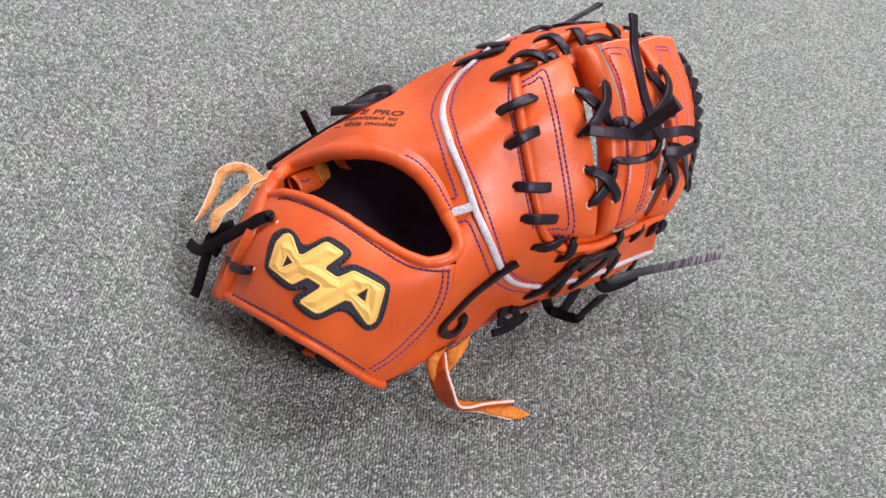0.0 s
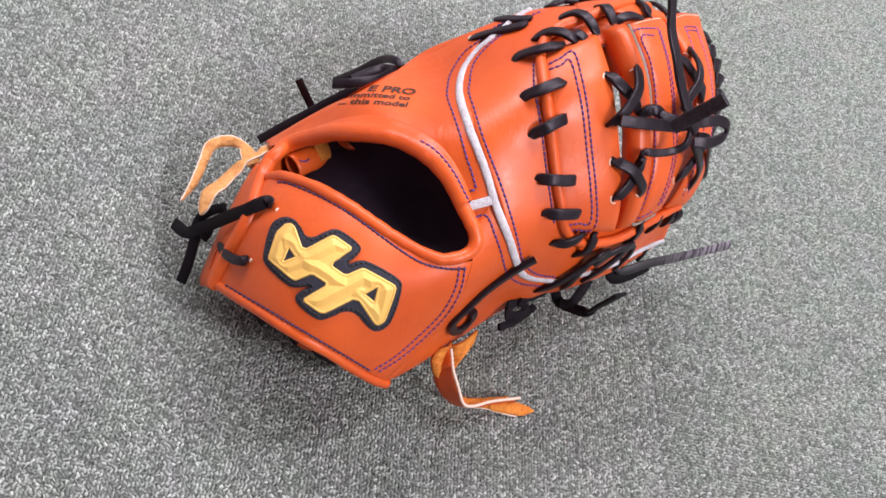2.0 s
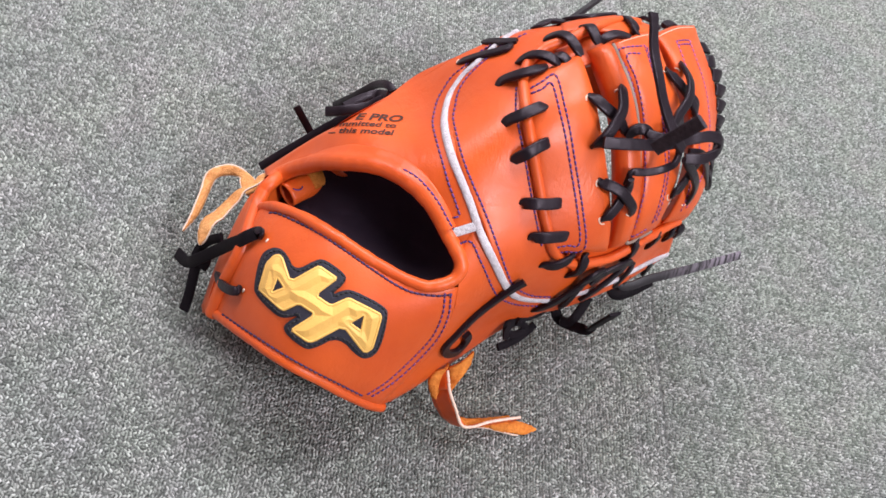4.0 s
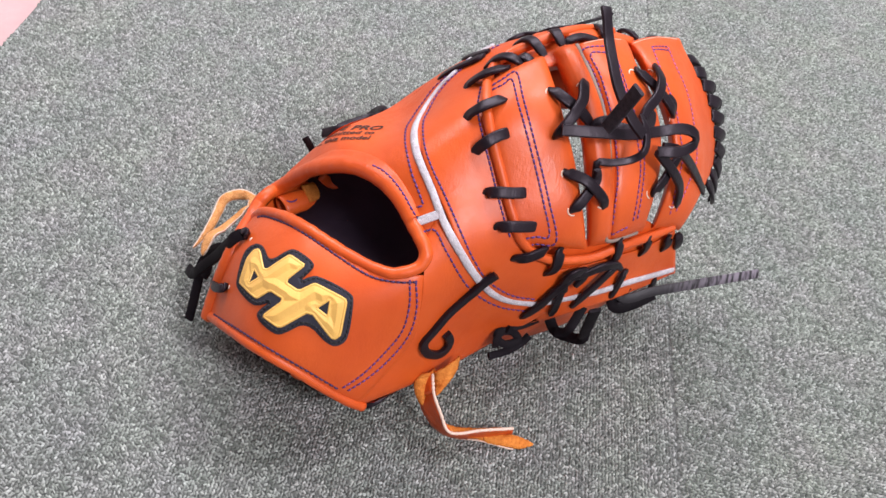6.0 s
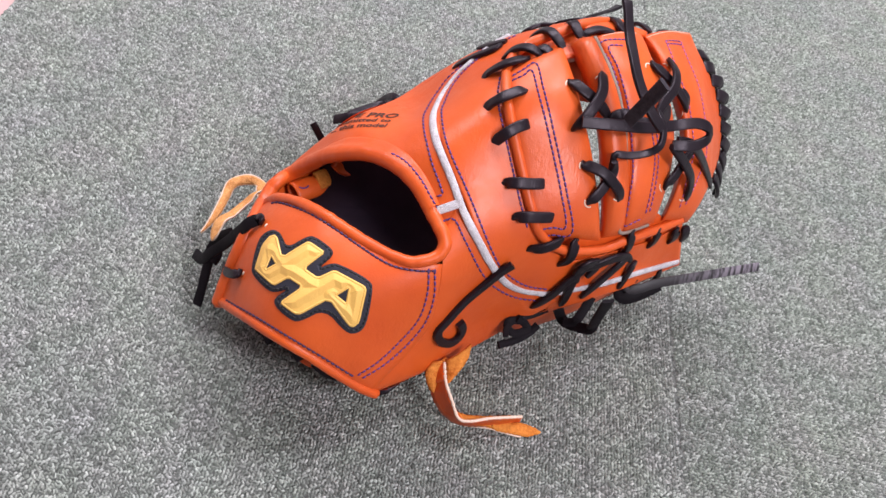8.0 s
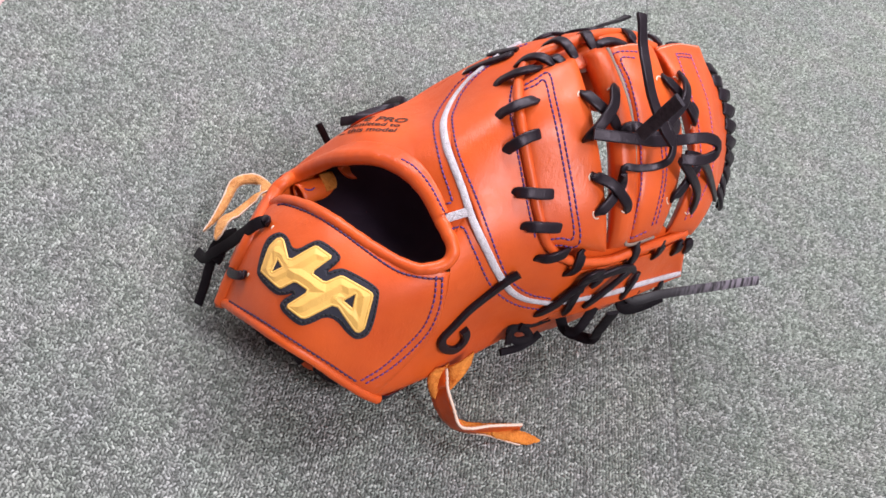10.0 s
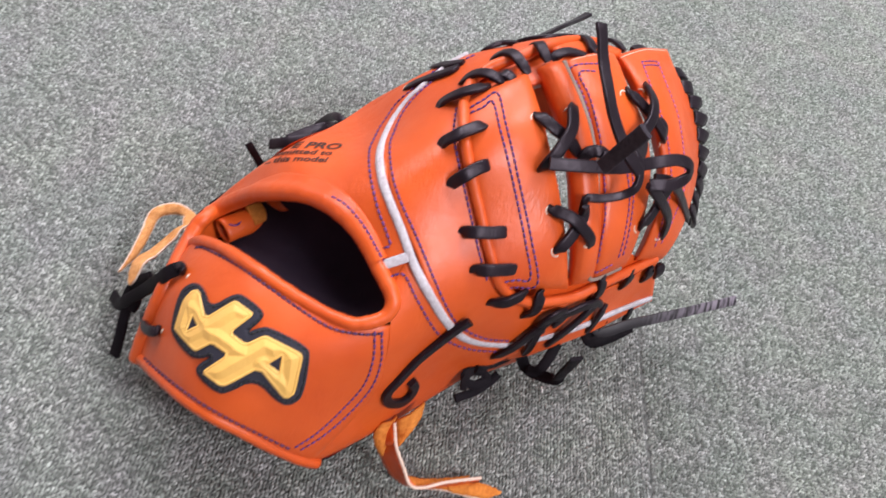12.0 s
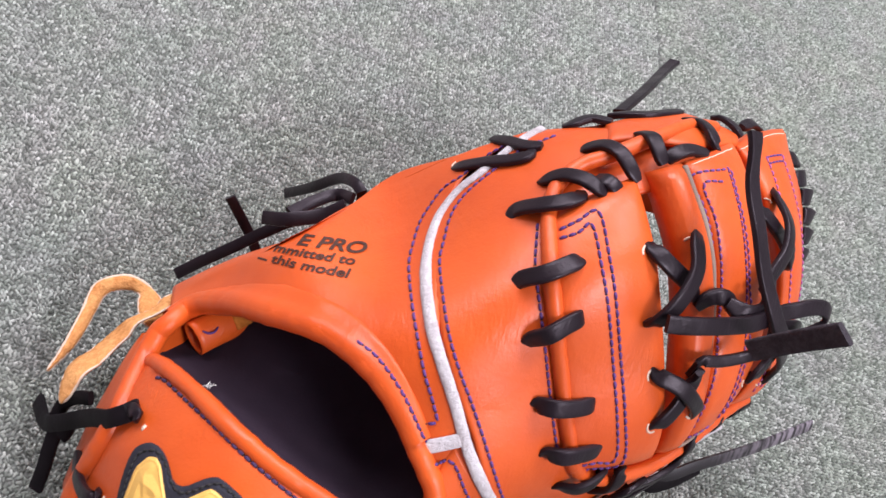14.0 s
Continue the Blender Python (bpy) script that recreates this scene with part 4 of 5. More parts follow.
seam(inner + inner[:1], patch, BLACKTHREAD_AND_PITS, 2.6, 1.05)

# stamped words
skin = BVHTree.FromPolygons([v.co + BASE for v in thumb.data.vertices], [tuple(p.vertices) for p in thumb.data.polygons])


def stamp(words, at, right, up, h, bold=0.024):
    """Words pressed into the leather: at, right and up are the lower left and right corners and the top left."""
    cu = bpy.data.curves.new("words", "FONT")
    cu.body, cu.offset, cu.shear = words, bold, 0.16
    ob = new("words", cu)
    bpy.context.view_layer.update()
    me = bpy.data.meshes.new_from_object(ob.evaluated_get(bpy.context.evaluated_depsgraph_get()))
    bpy.data.objects.remove(ob)
    wide, high = max(v.co.x for v in me.vertices), 0.69
    bm = bmesh.new()
    bm.from_mesh(me)
    bmesh.ops.triangulate(bm, faces=bm.faces)
    for v in bm.verts:
        f, g = v.co.x / wide, v.co.y / high
        u = at[0] + (right[0] - at[0]) * f + (up[0] - at[0]) * g
        w = at[1] + (right[1] - at[1]) * f + (up[1] - at[1]) * g
        hit, normal = skin.ray_cast(spot(u, w, 30), -N_AXIS)[:2]
        if not hit:
            hit, normal = skin.find_nearest(spot(u, w, h) - N_AXIS * 0.008)[:2]
        v.co = hit + (normal if normal.dot(N_AXIS) > 0 else -normal) * 0.0004
    part("lettering", bm, INK, thumb, "dark stamped words", True)


stamp("E PRO", *[(-65.4, 75.8), (-40, 64.1), (-62.5, 79.3)], 1.95, 0.03)
stamp("mmitted to", *[(-75.6, 76.1), (-45, 61.4), (-73.9, 78.7)], 1.95)
stamp("this model", *[(-77.2, 72), (-48.1, 57.4), (-75.5, 74.8)], 1.95)

# worn ends of the stamped lines, no longer legible
for at, right, up in (((-83.2, 75), (-79, 72.9), (-82.8, 75.7)),):
    rows = []
    for g in np.linspace(0, 1, 3):
        row = []
        for f in np.linspace(0, 1, 9):
            u = at[0] + (right[0] - at[0]) * f + (up[0] - at[0]) * g
            w = at[1] + (right[1] - at[1]) * f + (up[1] - at[1]) * g
            row.append((skin.ray_cast(spot(u, w, 30), -N_AXIS)[0] or spot(u, w, 1.95)) + N_AXIS * 0.0003)
        rows.append(row)
    part("lettering", sheet(rows), INK, thumb, "worn dark stamp mark")


# laces
def thong(line, width=6.6, thick=2.8, count=26, parent=None, name="lace", blunt=0.22):
    power = 4.4 if blunt else 7.0
    return part(name, lace(line, width, thick, count, 0.0, blunt, power), BLACK, parent or mitt)


# row of laces across the edge roll
for line in ([(16.4, 61.3, -1), (20.1, 64.1, 3), (27.1, 63.2, 8), (34.1, 61.6, 9), (40.7, 61, 6), (43, 61.9, 2)],
             [(7.8, 38.7, -1), (11.1, 40.9, 3), (18.3, 40.8, 8.5), (25.8, 40.9, 8), (30.8, 41, 6), (32.7, 41.9, 2)],
             [(4.6, 18.3, -1), (7.6, 19.9, 3), (12.9, 20.4, 8.5), (19.8, 21.5, 8), (25.3, 21.8, 6), (27.1, 22.4, 2)],
             [(2.1, -4.4, -1), (3.7, -4.7, 3), (8.5, -7, 8.5), (16.2, -10.1, 8), (21.9, -11.6, 6), (23.9, -11.7, 2)],
             [(0.2, -24.1, -1), (1.8, -24.3, 3), (6.7, -26.4, 8.5), (14.1, -29, 8), (19.9, -30.7, 6), (22.3, -31.1, 2)],
             [(2.3, -42.6, -1), (4.5, -43.2, 3), (9.6, -45.2, 8.5), (15.6, -45.5, 9), (20.9, -45.1, 6), (22.7, -44.3, 1)],
             [(18.7, -56.7, -1), (20.2, -57, 3), (24.2, -56.2, 8), (27.1, -53.2, 9), (29.8, -48.9, 6), (31, -47.3, 1)],
             [(57.9, -63.7, -1), (59.9, -64.5, 3), (63.6, -63.1, 8), (66.3, -59.1, 9), (68.4, -55.5, 6), (70, -53.6, 1)],
             [(82.4, -65.2, -1), (83.5, -65.4, 3), (86.1, -63.2, 7), (87.8, -60.3, 8), (90.3, -57.8, 2)],
             [(99.5, -67.3, -1), (99.9, -67.4, 3), (101.4, -65.8, 6), (102.3, -63.6, 7), (104.4, -61.8, 2)],
             [(109.4, -69.3, -2), (109.3, -68.1, 3), (109.9, -65.5, 5), (111, -61.9, 2)]):
    thong(line)
# laces round the top of the fingers
for line in ([(33, 70.5, -1), (34.4, 70.8, 3), (39.7, 70.5, 8), (44.5, 66.9, 10), (47.8, 62.4, 8), (51.3, 58, 2)],
             [(51.3, 65.1, 3), (53.1, 63, 6), (55.3, 59.3, 4), (56.8, 55.9, 0)],
             [(52.4, 76.2, -1), (54.8, 77.1, 3), (59.6, 76.2, 8), (62.5, 72.4, 9), (63.7, 66.1, 6), (65.1, 59.6, 1)],
             [(77.7, 77.2, -1), (78.8, 77, 4), (79.4, 74.8, 9), (78.7, 70, 7), (78.4, 63.1, 2)],
             [(81.8, 63.7, 0), (85.4, 65.6, 3), (92.8, 65.7, 5), (100.3, 62, 3), (104.4, 59.3, 0)],
             [(106.5, 77.4, -1), (108.1, 77.4, 4), (110.6, 74.4, 8), (109.8, 68.7, 8), (108.5, 63.5, 5), (110.2, 58.4, 0)],
             [(128.5, 74.5, -1), (131.4, 73.1, 4), (132.6, 68.2, 6), (133.4, 61.8, 3)],
             [(146.9, 65.5, 0), (156.7, 65.7, 5), (163.1, 60.8, 3)],
             [(54.2, 88.4, -2), (58.6, 88.7, 2), (66.8, 89, 4), (73.7, 85.2, 1)],
             [(77.3, 88.9, 0), (84.1, 87.5, 4), (93.7, 84.9, 4), (111.7, 82, 1)],
             [(7.4, 87.4, -1), (9.3, 87.2, 2), (18.5, 85.3, 4), (27.1, 82.7, 4), (33.1, 81.8, 4), (36.3, 82.9, 2)],
             [(26.6, 93.7, 1), (30.6, 90.4, 3), (34.6, 86.2, 4), (40.2, 83.4, 3)]):
    thong(line, 6.0)
thong([(88.1, 90.5, -3.4), (117, 99.6, 11), (150.8, 111, -3)], 6.0, 2.4, blunt=0.0)

# crossed laces in the web
CROSSED = [[(58.7, 37.7, 1), (59, 34.4, 7), (63.2, 26.6, 9), (69.1, 18.3, 8), (73.1, 10.5, 4)],
             [(79.8, 36.2, 3), (75.8, 31.5, 9), (71.1, 22.9, 12), (61.1, 15.4, 13), (52.2, 10.7, 11), (49.9, 10.7, 5)],
             [(49.6, -8.3, 1), (50, -10.9, 8), (57.1, -18.2, 11), (62.1, -27.4, 10), (63.7, -32.2, 8), (62.7, -35.9, 3)],
             [(44.4, -30.7, 1), (46.2, -30, 7), (53.8, -26.1, 8), (62.8, -19.7, 8), (65.8, -14.5, 12)],
             [(114.4, 35.8, 3), (113.6, 32, 8), (117.9, 24.2, 9), (123.3, 15.3, 8), (126.5, 6.3, 8), (127.9, 3.6, 2)],
             [(129.5, 36.7, 3), (126.6, 31.6, 9), (125.1, 23.8, 12), (119.2, 15.3, 13), (109.1, 9.2, 13), (102, 4.1, 13)],
             [(98, -36, 2), (99.1, -35, 8), (105.8, -31.4, 10), (115.2, -24.9, 12), (121.1, -21.7, 14)],
             [(114.3, -47.4, 2), (114, -44.5, 8), (117, -36.4, 12), (112.1, -25.7, 14), (105.3, -16.2, 15)],
             [(71.7, 7.9, 6), (76.6, 9.9, 9), (82.3, 8.8, 11), (87.3, 4.1, 11)],
             [(126.7, 15.3, 6), (128.7, 9.6, 7), (127.8, 4.8, 3)]]
for line in CROSSED:
    thong(line, 6.6)
# the knot
thong([(104.1, 66.4, 44.3), (98.4, 48, 27.3), (91.1, 23.9, 28.2), (90.4, 2.7, 34.7), (94.4, -8.5, 34.2)], 6.6, 2.4, 30, blunt=0.0)
thong([(53.9, 10.9, 15), (60.9, 7.8, 16), (77.5, 1.6, 17), (92.1, -3.1, 17), (112.5, -6.3, 17), (126.2, -9.1, 22), (133.1, -14.1, 27), (130.6, -19.4, 26), (119.9, -20.2, 20), (106.2, -16.1, 15)], 6.6, 2.4, 44, blunt=0.0)
thong([(102.2, 5.6, 15), (102.3, -1.3, 18), (100.4, -9.3, 19), (95.5, -15.2, 18), (86.5, -16, 15), (75.5, -13.9, 13), (67.7, -11, 12), (65.3, -13.8, 9), (63.9, -16.5, 5)], 4.6, 2.6, 36)
thong([(110.7, -14.5, 14), (121.1, -18.6, 15), (129.5, -26.7, 12), (140.6, -42.6, 4)], 6.6, 2.2, 20, blunt=0.0)
knot_end = [spot(*p) for p in smooth([(72.2, -1.1, 42.8), (79.7, 1.9, 59.8), (86.6, 4.7, 79)], 20)]
part("lace", swept(knot_end, [Vector((-0.25, -0.6, 0.75))] * 20, 0.0075, 0.0022, 16, 5.0), FLESH, mitt)
thong([(83.7, 6.3, 12), (89.8, 0.4, 15), (99.4, -2.3, 15), (107.3, 1.9, 12), (111.5, 7.4, 10)], 8.0, 3.0, 24)

# lace holes with pale cut rims
skins = [BVHTree.FromPolygons([v.co + BASE for v in ob.data.vertices], [tuple(p.vertices) for p in ob.data.polygons]) for ob in (strap, roll, web, tip, thumb)]
ENTRIES = [CROSSED[0], CROSSED[1], CROSSED[2], CROSSED[2][::-1], CROSSED[3], CROSSED[4], CROSSED[4][::-1], CROSSED[5], CROSSED[6], CROSSED[7], [(7.4, 87.4, -1), (9.3, 87.2, 2), (18.5, 85.3, 4), (27.1, 82.7, 4), (33.1, 81.8, 4), (36.3, 82.9, 2)]]
for line in ENTRIES:
    q = smooth(line, 40)
    spots = [spot(*p) for p in q]
    for k, p in enumerate(spots):
        hits = [h for h in (tree.ray_cast(p + N_AXIS * 0.03, -N_AXIS)[0] for tree in skins) if h]
        if not hits or (p - max(hits, key=lambda h: h.dot(N_AXIS))).dot(N_AXIS) > -0.0004:
            break
    k = min(k + 1, 14)
    away = math.atan2(q[0][1] - q[12][1], q[0][0] - q[12][0])
    pts, ups = [], []
    for g in np.linspace(away - 1.35, away + 1.35, 14):
        c = spot(float(q[k][0]) + 2.6 * math.cos(g), float(q[k][1]) + 2.6 * math.sin(g), 30)
        hits = [h for h in (tree.ray_cast(c, -N_AXIS)[0] for tree in skins) if h]
        if hits:
            pts.append(max(hits, key=lambda h: h.dot(N_AXIS)))
            ups.append(facing(float(q[k][0]), float(q[k][1])))
    low2 = sorted(p.dot(N_AXIS) for p in pts)[len(pts) // 2] if pts else 0
    keep2 = [i for i, p in enumerate(pts) if abs(p.dot(N_AXIS) - low2) < 0.0025]
    if len(keep2) > 5:
        part("lace_hole", swept([pts[i] for i in keep2], [ups[i] for i in keep2], 0.0010, 0.0008, 6, 2.0), CUT, mitt)
for u, v in [(-135.2, 26.9), (-158, 5.7)]:
    pts, ups = over([(u - 0.9, v - 0.5, 2.0), (u, v, 2.35), (u + 0.9, v + 0.5, 2.0)], 7)
    part("eyelet", swept(pts, ups, 0.0017, 0.0007, 8, 2.0), CUT, heel)

# whipped lace along the tip
WHIP = [(169.6, 42.4), (170.6, 31.9), (172.5, 21.9), (173.2, 11.7), (172.3, 1.6), (171.1, -8.7), (170, -18.4), (166.7, -27.3), (159.5, -35.1), (150.5, -41.8)]
for (u, v), (u2, v2) in zip(WHIP, WHIP[1:] + [(2 * WHIP[-1][0] - WHIP[-2][0], 2 * WHIP[-1][1] - WHIP[-2][1])]):
    d = Vector((u2 - u, v2 - v)).normalized()
    o = Vector((d.y, -d.x)) if d.y < 0 else Vector((d.y, -d.x))
    o = o if o.x > 0 else -o
    pts = []
    for k, (out, al, h) in enumerate(((-4.2, -2.2, 0.3), (-3, -1.8, 3.2), (0.8, -0.3, 4.8), (4.6, 1.2, 3.0), (6.2, 1.8, -2.0), (4.6, 1.8, -6.0))):
        pts.append((u + o.x * out + d.x * al, v + o.y * out + d.y * al, h))
    thong(pts, 8.6, 3.0, 16, tip, "whip_lace")

# laces on the little-finger side
for line in ([(-2.8, -75.3, -1), (0.3, -74.8, 4), (9.5, -72.8, 7), (19.9, -68.7, 8), (29.6, -65.9, 9), (36.1, -63.4, 7)],
             [(15.3, -80.7, 0), (17.9, -77.7, 4), (22.7, -71.8, 6), (26.2, -67.2, 6)],
             [(26.7, -70.3, 6), (27.7, -65.3, 9), (33.2, -63.4, 11), (41.6, -63.6, 9), (40.3, -66.9, 7), (33.9, -69.8, 6)],
             [(29.3, -81, 2), (37.4, -77.7, 7), (48.8, -73.4, 9), (60.4, -68.8, 9), (65.9, -67.8, 4)],
             [(29.7, -64.2, 9), (41.3, -65.3, 10), (53.4, -65.6, 11), (62.3, -67, 10), (65.9, -70.1, 7)],
             [(56.8, -84.4, 0), (61.9, -79.2, 5), (66.6, -74.4, 8), (70.3, -72.1, 5)],
             [(85.3, -90.1, -4), (88.4, -86.3, -1), (90.1, -82.8, 0)]):
    thong(line, 6.0)
thong([(-9.5, -47.7, 8), (-16.8, -49.1, 7), (-26.2, -52, 5.5), (-42.1, -57.2, 4.5), (-55.6, -63.7, 4), (-64, -68.2, 4), (-64.8, -73.7, 5), (-59.4, -77.3, 5.5), (-53.6, -75.8, 6), (-49.7, -71.8, 6), (-49.7, -68, 5)], 5.6, 3.2, 44, blunt=0.0)
wide = Vector((0, -0.6, 0.8))
for line, w in (([(0.0630, 0.0020, 0.0500), (0.0690, -0.0020, 0.0420), (0.0770, -0.0080, 0.0460), (0.0840, -0.0140, 0.0540), (0.0820, -0.0200, 0.0720), (0.0780, -0.0310, 0.1060)], 7.5),
                ([(0.0830, 0.0070, 0.0620), (0.0790, -0.0010, 0.0540), (0.0750, -0.0060, 0.0480), (0.0680, -0.0060, 0.0460)], 6.5),
                ([(0.0550, -0.0030, 0.0520), (0.0450, -0.0090, 0.0500), (0.0350, -0.0140, 0.0500), (0.0290, -0.0210, 0.0480), (0.0290, -0.0270, 0.0460)], 4.0),
                ([(0.0520, -0.0080, 0.0400), (0.0470, -0.0130, 0.0360), (0.0380, -0.0210, 0.0360), (0.0260, -0.0290, 0.0380)], 5.2),
                ([(0.0350, -0.0150, 0.0520), (0.0410, -0.0130, 0.0460), (0.0440, -0.0150, 0.0420), (0.0360, -0.0200, 0.0420), (0.0300, -0.0200, 0.0460), (0.0300, -0.0170, 0.0500), (0.0380, -0.0130, 0.0480)], 5.5)):
    part("lace", band(line, w, 2.4, 30, wide), DULL, mitt)
part("lace", band([(0.1150, 0.0320, 0.0620), (0.1110, 0.0280, 0.0580), (0.1110, 0.0240, 0.0560), (0.1200, 0.0260, 0.0580), (0.1320, 0.0320, 0.0600), (0.1720, 0.0510, 0.0580), (0.2190, 0.0770, 0.0500)], 6.8, 2.2, 40, (0.1, -0.75, 0.6)), SCUFFED, mitt, "scuffed black lace end")
part("lace", band([(0.1170, 0.0350, 0.0600), (0.1095, 0.0285, 0.0545), (0.1065, 0.0225, 0.0520), (0.1110, 0.0205, 0.0510), (0.1220, 0.0250, 0.0540), (0.1340, 0.0325, 0.0580)], 8.5, 3.6, 34, (0.1, -0.75, 0.6)), DULL, mitt)

# laces at the thumb side
for line, w in (([(-0.1477, 0.0893, 0.0298), (-0.1355, 0.0930, 0.0430), (-0.1231, 0.0967, 0.0552), (-0.1078, 0.1020, 0.0702), (-0.0940, 0.1050, 0.0840), (-0.0850, 0.1030, 0.0940)], 6.0),
                ([(-0.1305, 0.1190, 0.0665), (-0.1235, 0.1150, 0.0580), (-0.1166, 0.1105, 0.0500), (-0.1110, 0.1060, 0.0420)], 5.5),
                ([(-0.1044, 0.1430, 0.0500), (-0.0923, 0.1310, 0.0760), (-0.0815, 0.1240, 0.0970), (-0.0752, 0.1150, 0.1090), (-0.0703, 0.1080, 0.1120), (-0.0678, 0.1080, 0.1030)], 5.5),
                ([(-0.1105, 0.0868, 0.1015), (-0.0998, 0.0830, 0.1100), (-0.0858, 0.0877, 0.1128), (-0.0765, 0.0915, 0.1195)], 6.5),
                ([(-0.0997, 0.0880, 0.1080), (-0.0910, 0.0985, 0.1065), (-0.0808, 0.1065, 0.1065), (-0.0737, 0.1010, 0.1135)], 6.0)):
    part("lace", band(line, w, 2.4, 30, (-0.2, -0.55, 0.8)), BLACK, mitt)
# laces at the wrist
for line, w in (([(-0.1350, -0.0080, 0.0940), (-0.1380, -0.0130, 0.0980), (-0.1430, -0.0150, 0.0950), (-0.1470, -0.0140, 0.0880), (-0.1530, -0.0100, 0.0760), (-0.1600, -0.0070, 0.0630), (-0.1720, -0.0050, 0.0460), (-0.1790, -0.0010, 0.0340), (-0.1880, 0.0120, 0.0220)], 7.5),
                ([(-0.1590, 0.0020, 0.0640), (-0.1660, 0.0040, 0.0560), (-0.1720, 0.0040, 0.0460), (-0.1740, -0.0010, 0.0420)], 6.0),
                ([(-0.1720, -0.0020, 0.0420), (-0.1730, -0.0090, 0.0360), (-0.1740, -0.0180, 0.0260), (-0.1760, -0.0250, 0.0150)], 6.5),
                ([(-0.1680, -0.0100, 0.0440), (-0.1660, -0.0070, 0.0480), (-0.1660, -0.0020, 0.0520)], 5.5)):
    part("lace", band(line, w, 2.6, 26, (-0.3, -0.55, 0.8)), DULL, mitt)
thong([(-174.7, 19.6, 3), (-172.5, 15, 6.5), (-169.1, 10.8, 8), (-164.8, 7.9, 8), (-161.2, 6.8, 6), (-160.4, 7.8, 1)], 5.6, 3.0)
thong([(-139, 35, 8), (-136.8, 32.2, 7.5), (-137.9, 29.9, 1)], 5.0, 2.4)

# raw-hide ties
def strip(one, two, thick, count, across=5, curl=0.0):
    """A strap between its two edges, given in metres, curled across by curl mm, with ragged edges."""
    a, c = smooth(one, count), smooth(two, count)
    top, bottom = [], []
    for i in range(count):
        p, q = Vector(a[i]), Vector(c[i])
        along = Vector(a[min(i + 1, count - 1)] - a[max(i - 1, 0)] + c[min(i + 1, count - 1)] - c[max(i - 1, 0)]).normalized()
        out = along.cross(q - p).normalized()
        if out.z < 0 and abs(out.z) > 0.25:
            out = -out
        rag = 0.0005 * noise.noise(Vector((i * 0.9, p.x * 300, 1.0)))
        side2 = (q - p).normalized()
        p, q = p + side2 * rag, q + side2 * rag
        line = [p.lerp(q, f) + out * (curl * math.sin(math.pi * f) + 0.4 * noise.noise(Vector((i * 0.35, f * 3, 5.0)))) / 1000 for f in np.linspace(0, 1, across)]
        top.append([w + out * thick / 2000 for w in line])
        bottom.append([w - out * thick / 2000 for w in line][::-1])
    return sheet([t + w for t, w in zip(top, bottom)], closed=True, cap=True)


def ragged(line, radius, count):
    """A pale cut edge: a thin uneven bead along places in metres."""
    q = [Vector(p) for p in smooth(line, count)]
    rows = []
    for i, (p, (a, side2, up)) in enumerate(zip(q, frames_along(q, [Vector((0.1, -0.5, 0.8))] * count))):
        rr = radius / 1000 * (1 + 0.45 * noise.noise(Vector((i * 0.7, radius, 2.0))))
        rows.append([p + (side2 * math.cos(g) + up * math.sin(g)) * rr for g in [k * math.pi / 4 for k in range(8)]])
    return sheet(rows, closed=True, cap=True)


TIES = [
    ([(-0.1871, 0.0226, 0.0321), (-0.1846, 0.0337, 0.0338), (-0.1819, 0.0527, 0.0379), (-0.1806, 0.0645, 0.0415), (-0.1756, 0.0691, 0.0446), (-0.1671, 0.0721, 0.0467), (-0.1596, 0.0708, 0.0471), (-0.1524, 0.0668, 0.0462), (-0.1466, 0.0614, 0.0459), (-0.1443, 0.0554, 0.0475), (-0.1459, 0.0488, 0.0501), (-0.1472, 0.0456, 0.0517)],
     [(-0.1866, 0.0225, 0.0320), (-0.1808, 0.0354, 0.0324), (-0.1784, 0.0448, 0.0336), (-0.1765, 0.0566, 0.0360), (-0.1738, 0.0632, 0.0408), (-0.1684, 0.0667, 0.0418), (-0.1626, 0.0671, 0.0428), (-0.1584, 0.0640, 0.0457), (-0.1575, 0.0595, 0.0479), (-0.1556, 0.0534, 0.0495), (-0.1526, 0.0483, 0.0503), (-0.1483, 0.0453, 0.0517)]),
    ([(-0.1720, 0.0021, 0.0515), (-0.1732, 0.0046, 0.0519), (-0.1744, 0.0110, 0.0528), (-0.1736, 0.0192, 0.0537), (-0.1673, 0.0285, 0.0532), (-0.1625, 0.0371, 0.0539), (-0.1581, 0.0442, 0.0551), (-0.1533, 0.0487, 0.0554), (-0.1484, 0.0532, 0.0558), (-0.1455, 0.0588, 0.0572), (-0.1408, 0.0626, 0.0577), (-0.1310, 0.0660, 0.0560)],
     [(-0.1715, 0.0023, 0.0514), (-0.1685, 0.0046, 0.0563), (-0.1656, 0.0123, 0.0621), (-0.1614, 0.0185, 0.0616), (-0.1576, 0.0269, 0.0618), (-0.1541, 0.0332, 0.0628), (-0.1525, 0.0388, 0.0641), (-0.1501, 0.0419, 0.0645), (-0.1456, 0.0460, 0.0647), (-0.1412, 0.0507, 0.0654), (-0.1395, 0.0555, 0.0594), (-0.1310, 0.0625, 0.0530)]),
]
for one, two in TIES:
    tie = part("tie_loop", strip(one, two, 1.5, 50, 6, 0.6), RAW, mitt, "tan rawhide tie, suede side out")
    part("cut_edge", ragged(one, 0.75, 70), CUT, tie)
    part("cut_edge", ragged(two, 0.55, 70), CUT, tie)
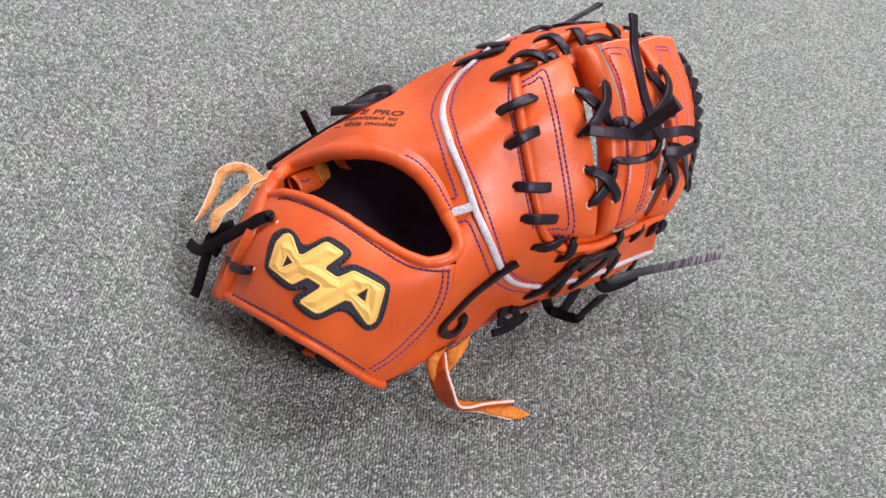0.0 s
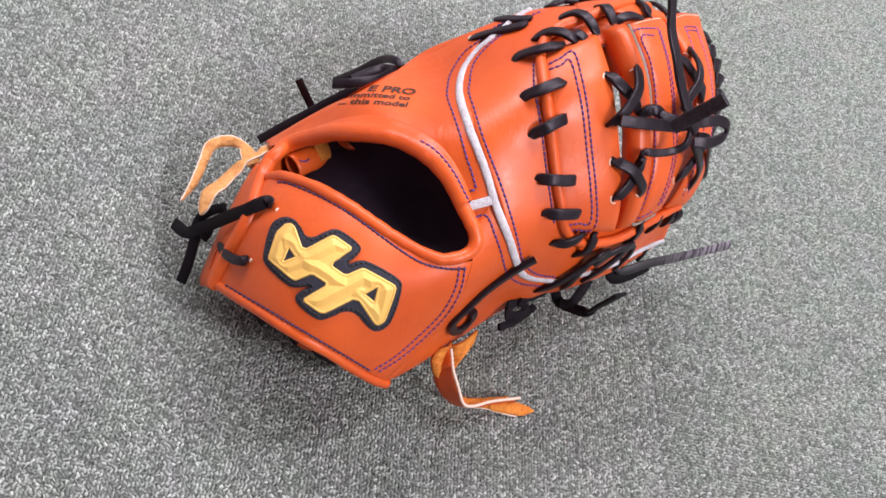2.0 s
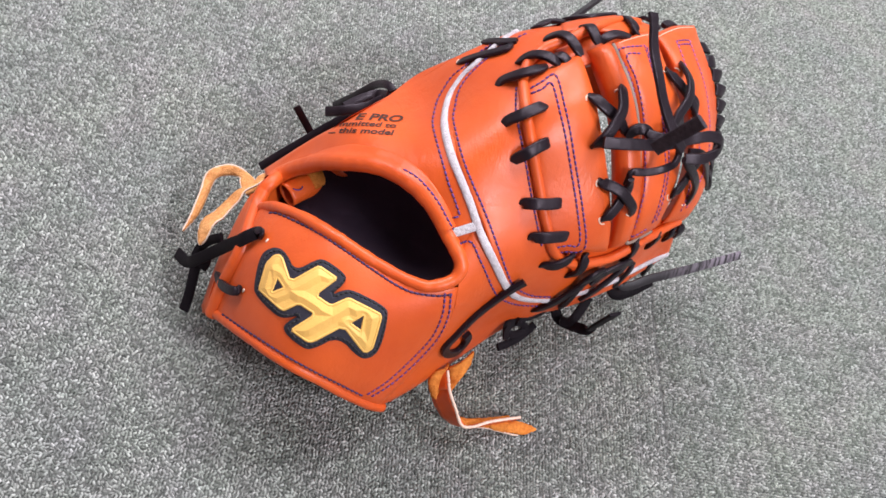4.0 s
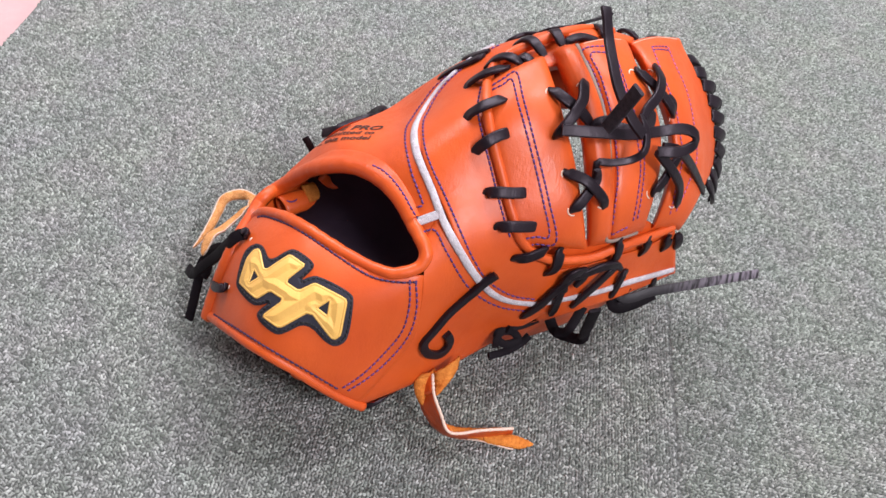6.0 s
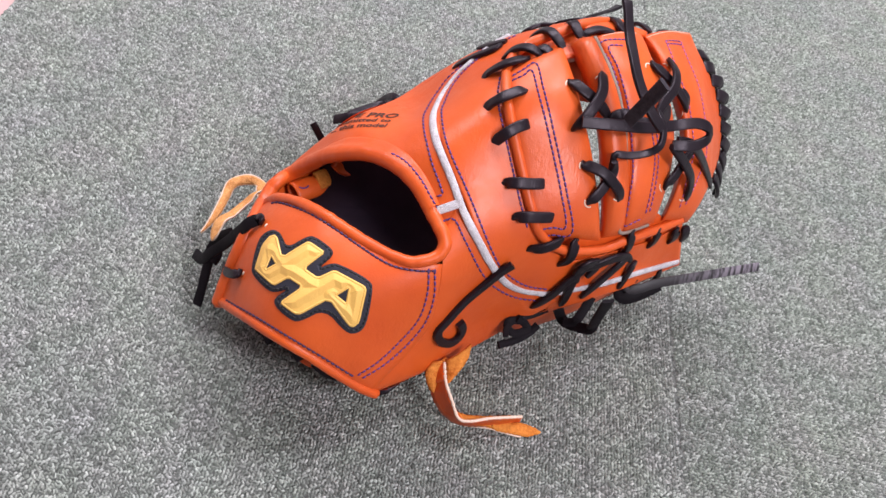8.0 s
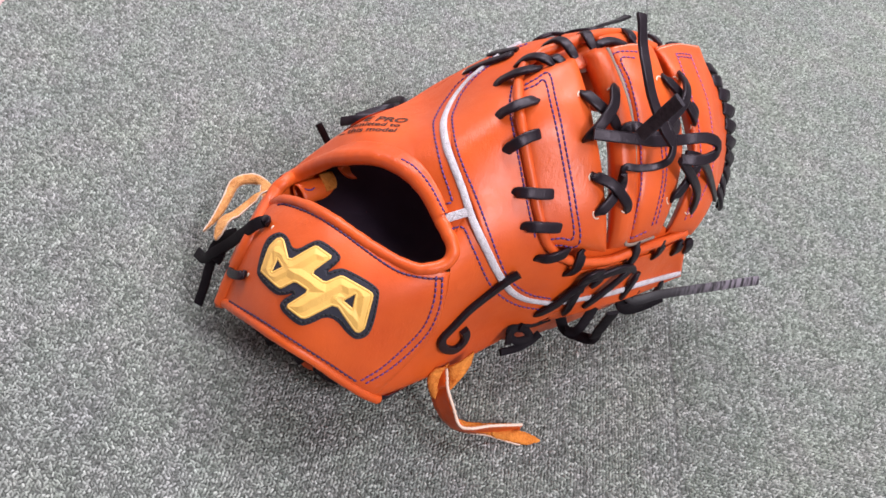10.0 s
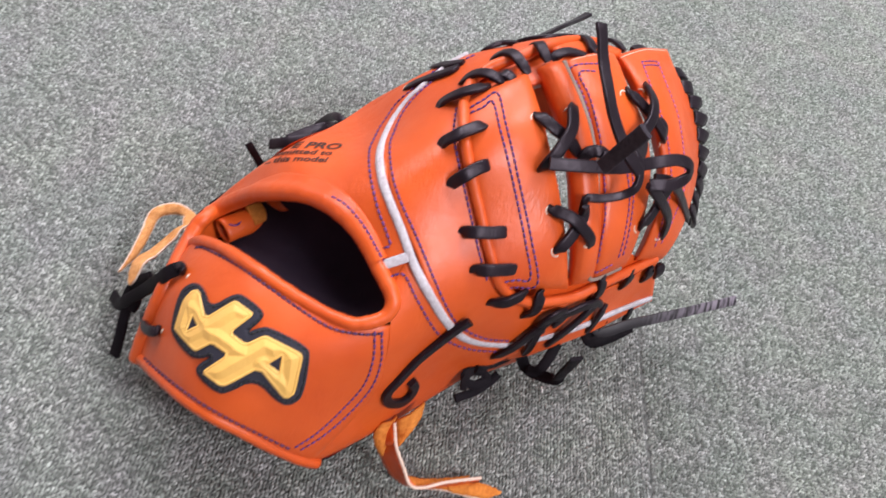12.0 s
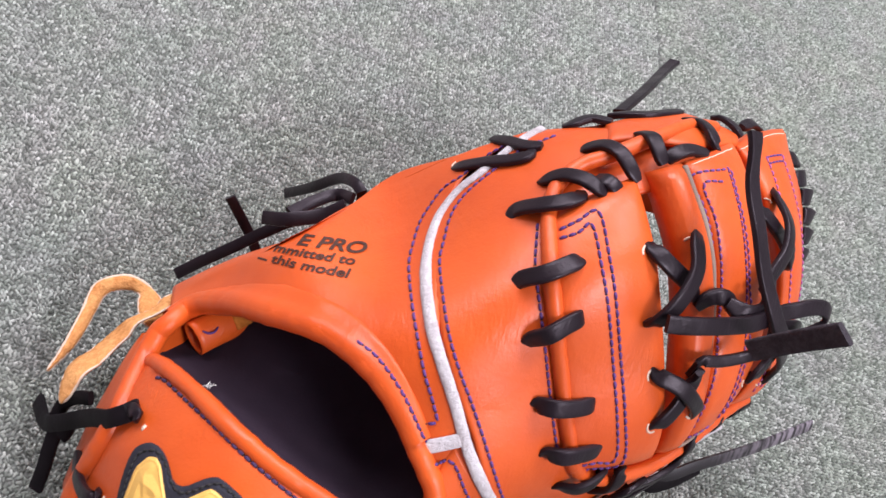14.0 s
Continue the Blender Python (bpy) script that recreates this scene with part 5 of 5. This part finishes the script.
tie = part("tie_strap", strip([(-0.0090, -0.0530, 0.0440), (-0.0080, -0.0590, 0.0430), (-0.0060, -0.0660, 0.0400), (-0.0000, -0.0740, 0.0320), (0.0070, -0.0800, 0.0250), (0.0140, -0.0800, 0.0220), (0.0280, -0.0730, 0.0180), (0.0490, -0.0660, 0.0150)], [(-0.0140, -0.0530, 0.0380), (-0.0140, -0.0600, 0.0280), (-0.0110, -0.0650, 0.0190), (-0.0040, -0.0700, 0.0120), (0.0040, -0.0720, 0.0060), (0.0140, -0.0720, 0.0030), (0.0320, -0.0690, 0.0030), (0.0510, -0.0620, 0.0020)], 1.6, 50, 6, 0.8), ORANGE, mitt, "orange leather tie strap lying on the carpet")
part("cut_edge", ragged([(-0.0090, -0.0540, 0.0440), (-0.0080, -0.0590, 0.0430), (-0.0060, -0.0660, 0.0400), (-0.0000, -0.0740, 0.0330), (0.0060, -0.0810, 0.0260), (0.0140, -0.0800, 0.0230), (0.0280, -0.0730, 0.0190), (0.0490, -0.0660, 0.0160)], 1.0, 90), CUT, tie)
part("strap_lining", strip([(0.0030, -0.0730, 0.0200), (0.0120, -0.0720, 0.0160), (0.0250, -0.0690, 0.0130), (0.0430, -0.0640, 0.0110)], [(0.0090, -0.0800, 0.0210), (0.0150, -0.0770, 0.0180), (0.0270, -0.0720, 0.0150), (0.0430, -0.0650, 0.0120)], 1.0, 30), TAN, tie, "orange suede flesh side")
tip2 = part("tie_tip", strip([(0.0150, -0.0720, 0.0050), (0.0270, -0.0710, 0.0060), (0.0410, -0.0660, 0.0050), (0.0520, -0.0640, 0.0040), (0.0600, -0.0650, 0.0030), (0.0650, -0.0670, 0.0020)], [(0.0160, -0.0720, 0.0020), (0.0280, -0.0700, 0.0020), (0.0390, -0.0720, 0.0020), (0.0480, -0.0720, 0.0020), (0.0560, -0.0720, 0.0020), (0.0650, -0.0680, 0.0020)], 1.5, 40, 5, 0.4), TAN, mitt, "orange suede strap end")
part("cut_edge", ragged([(0.0130, -0.0720, 0.0020), (0.0280, -0.0710, 0.0020), (0.0390, -0.0720, 0.0020), (0.0480, -0.0730, 0.0020), (0.0520, -0.0730, 0.0020)], 0.6, 40), CUT, tip2)
part("tie_fold", strip([(-0.0080, -0.0480, 0.0420), (-0.0090, -0.0550, 0.0370), (-0.0100, -0.0600, 0.0310), (-0.0120, -0.0640, 0.0250)], [(-0.0160, -0.0550, 0.0440), (-0.0190, -0.0580, 0.0390), (-0.0180, -0.0620, 0.0330), (-0.0140, -0.0650, 0.0260)], 2.2, 26, 7, 2.2), TAN, mitt)
part("tie_fold", strip([(-0.0080, -0.0520, 0.0440), (-0.0070, -0.0550, 0.0390), (-0.0060, -0.0580, 0.0360), (-0.0060, -0.0620, 0.0330)], [(0.0060, -0.0410, 0.0500), (0.0060, -0.0460, 0.0440), (0.0030, -0.0520, 0.0380), (-0.0030, -0.0610, 0.0330)], 2.2, 26, 7, 2.2), TAN, mitt)

# lint on the carpet
lint = part("lint", band([(0.0920, 0.0110, 0.0020), (0.0920, 0.0080, 0.0030), (0.0920, 0.0060, 0.0020)], 0.8, 0.6, 8, (0, 0, 1)), FLUFF, None)
tagged(lint, "tiny white fibre of lint on the carpet", "lint")
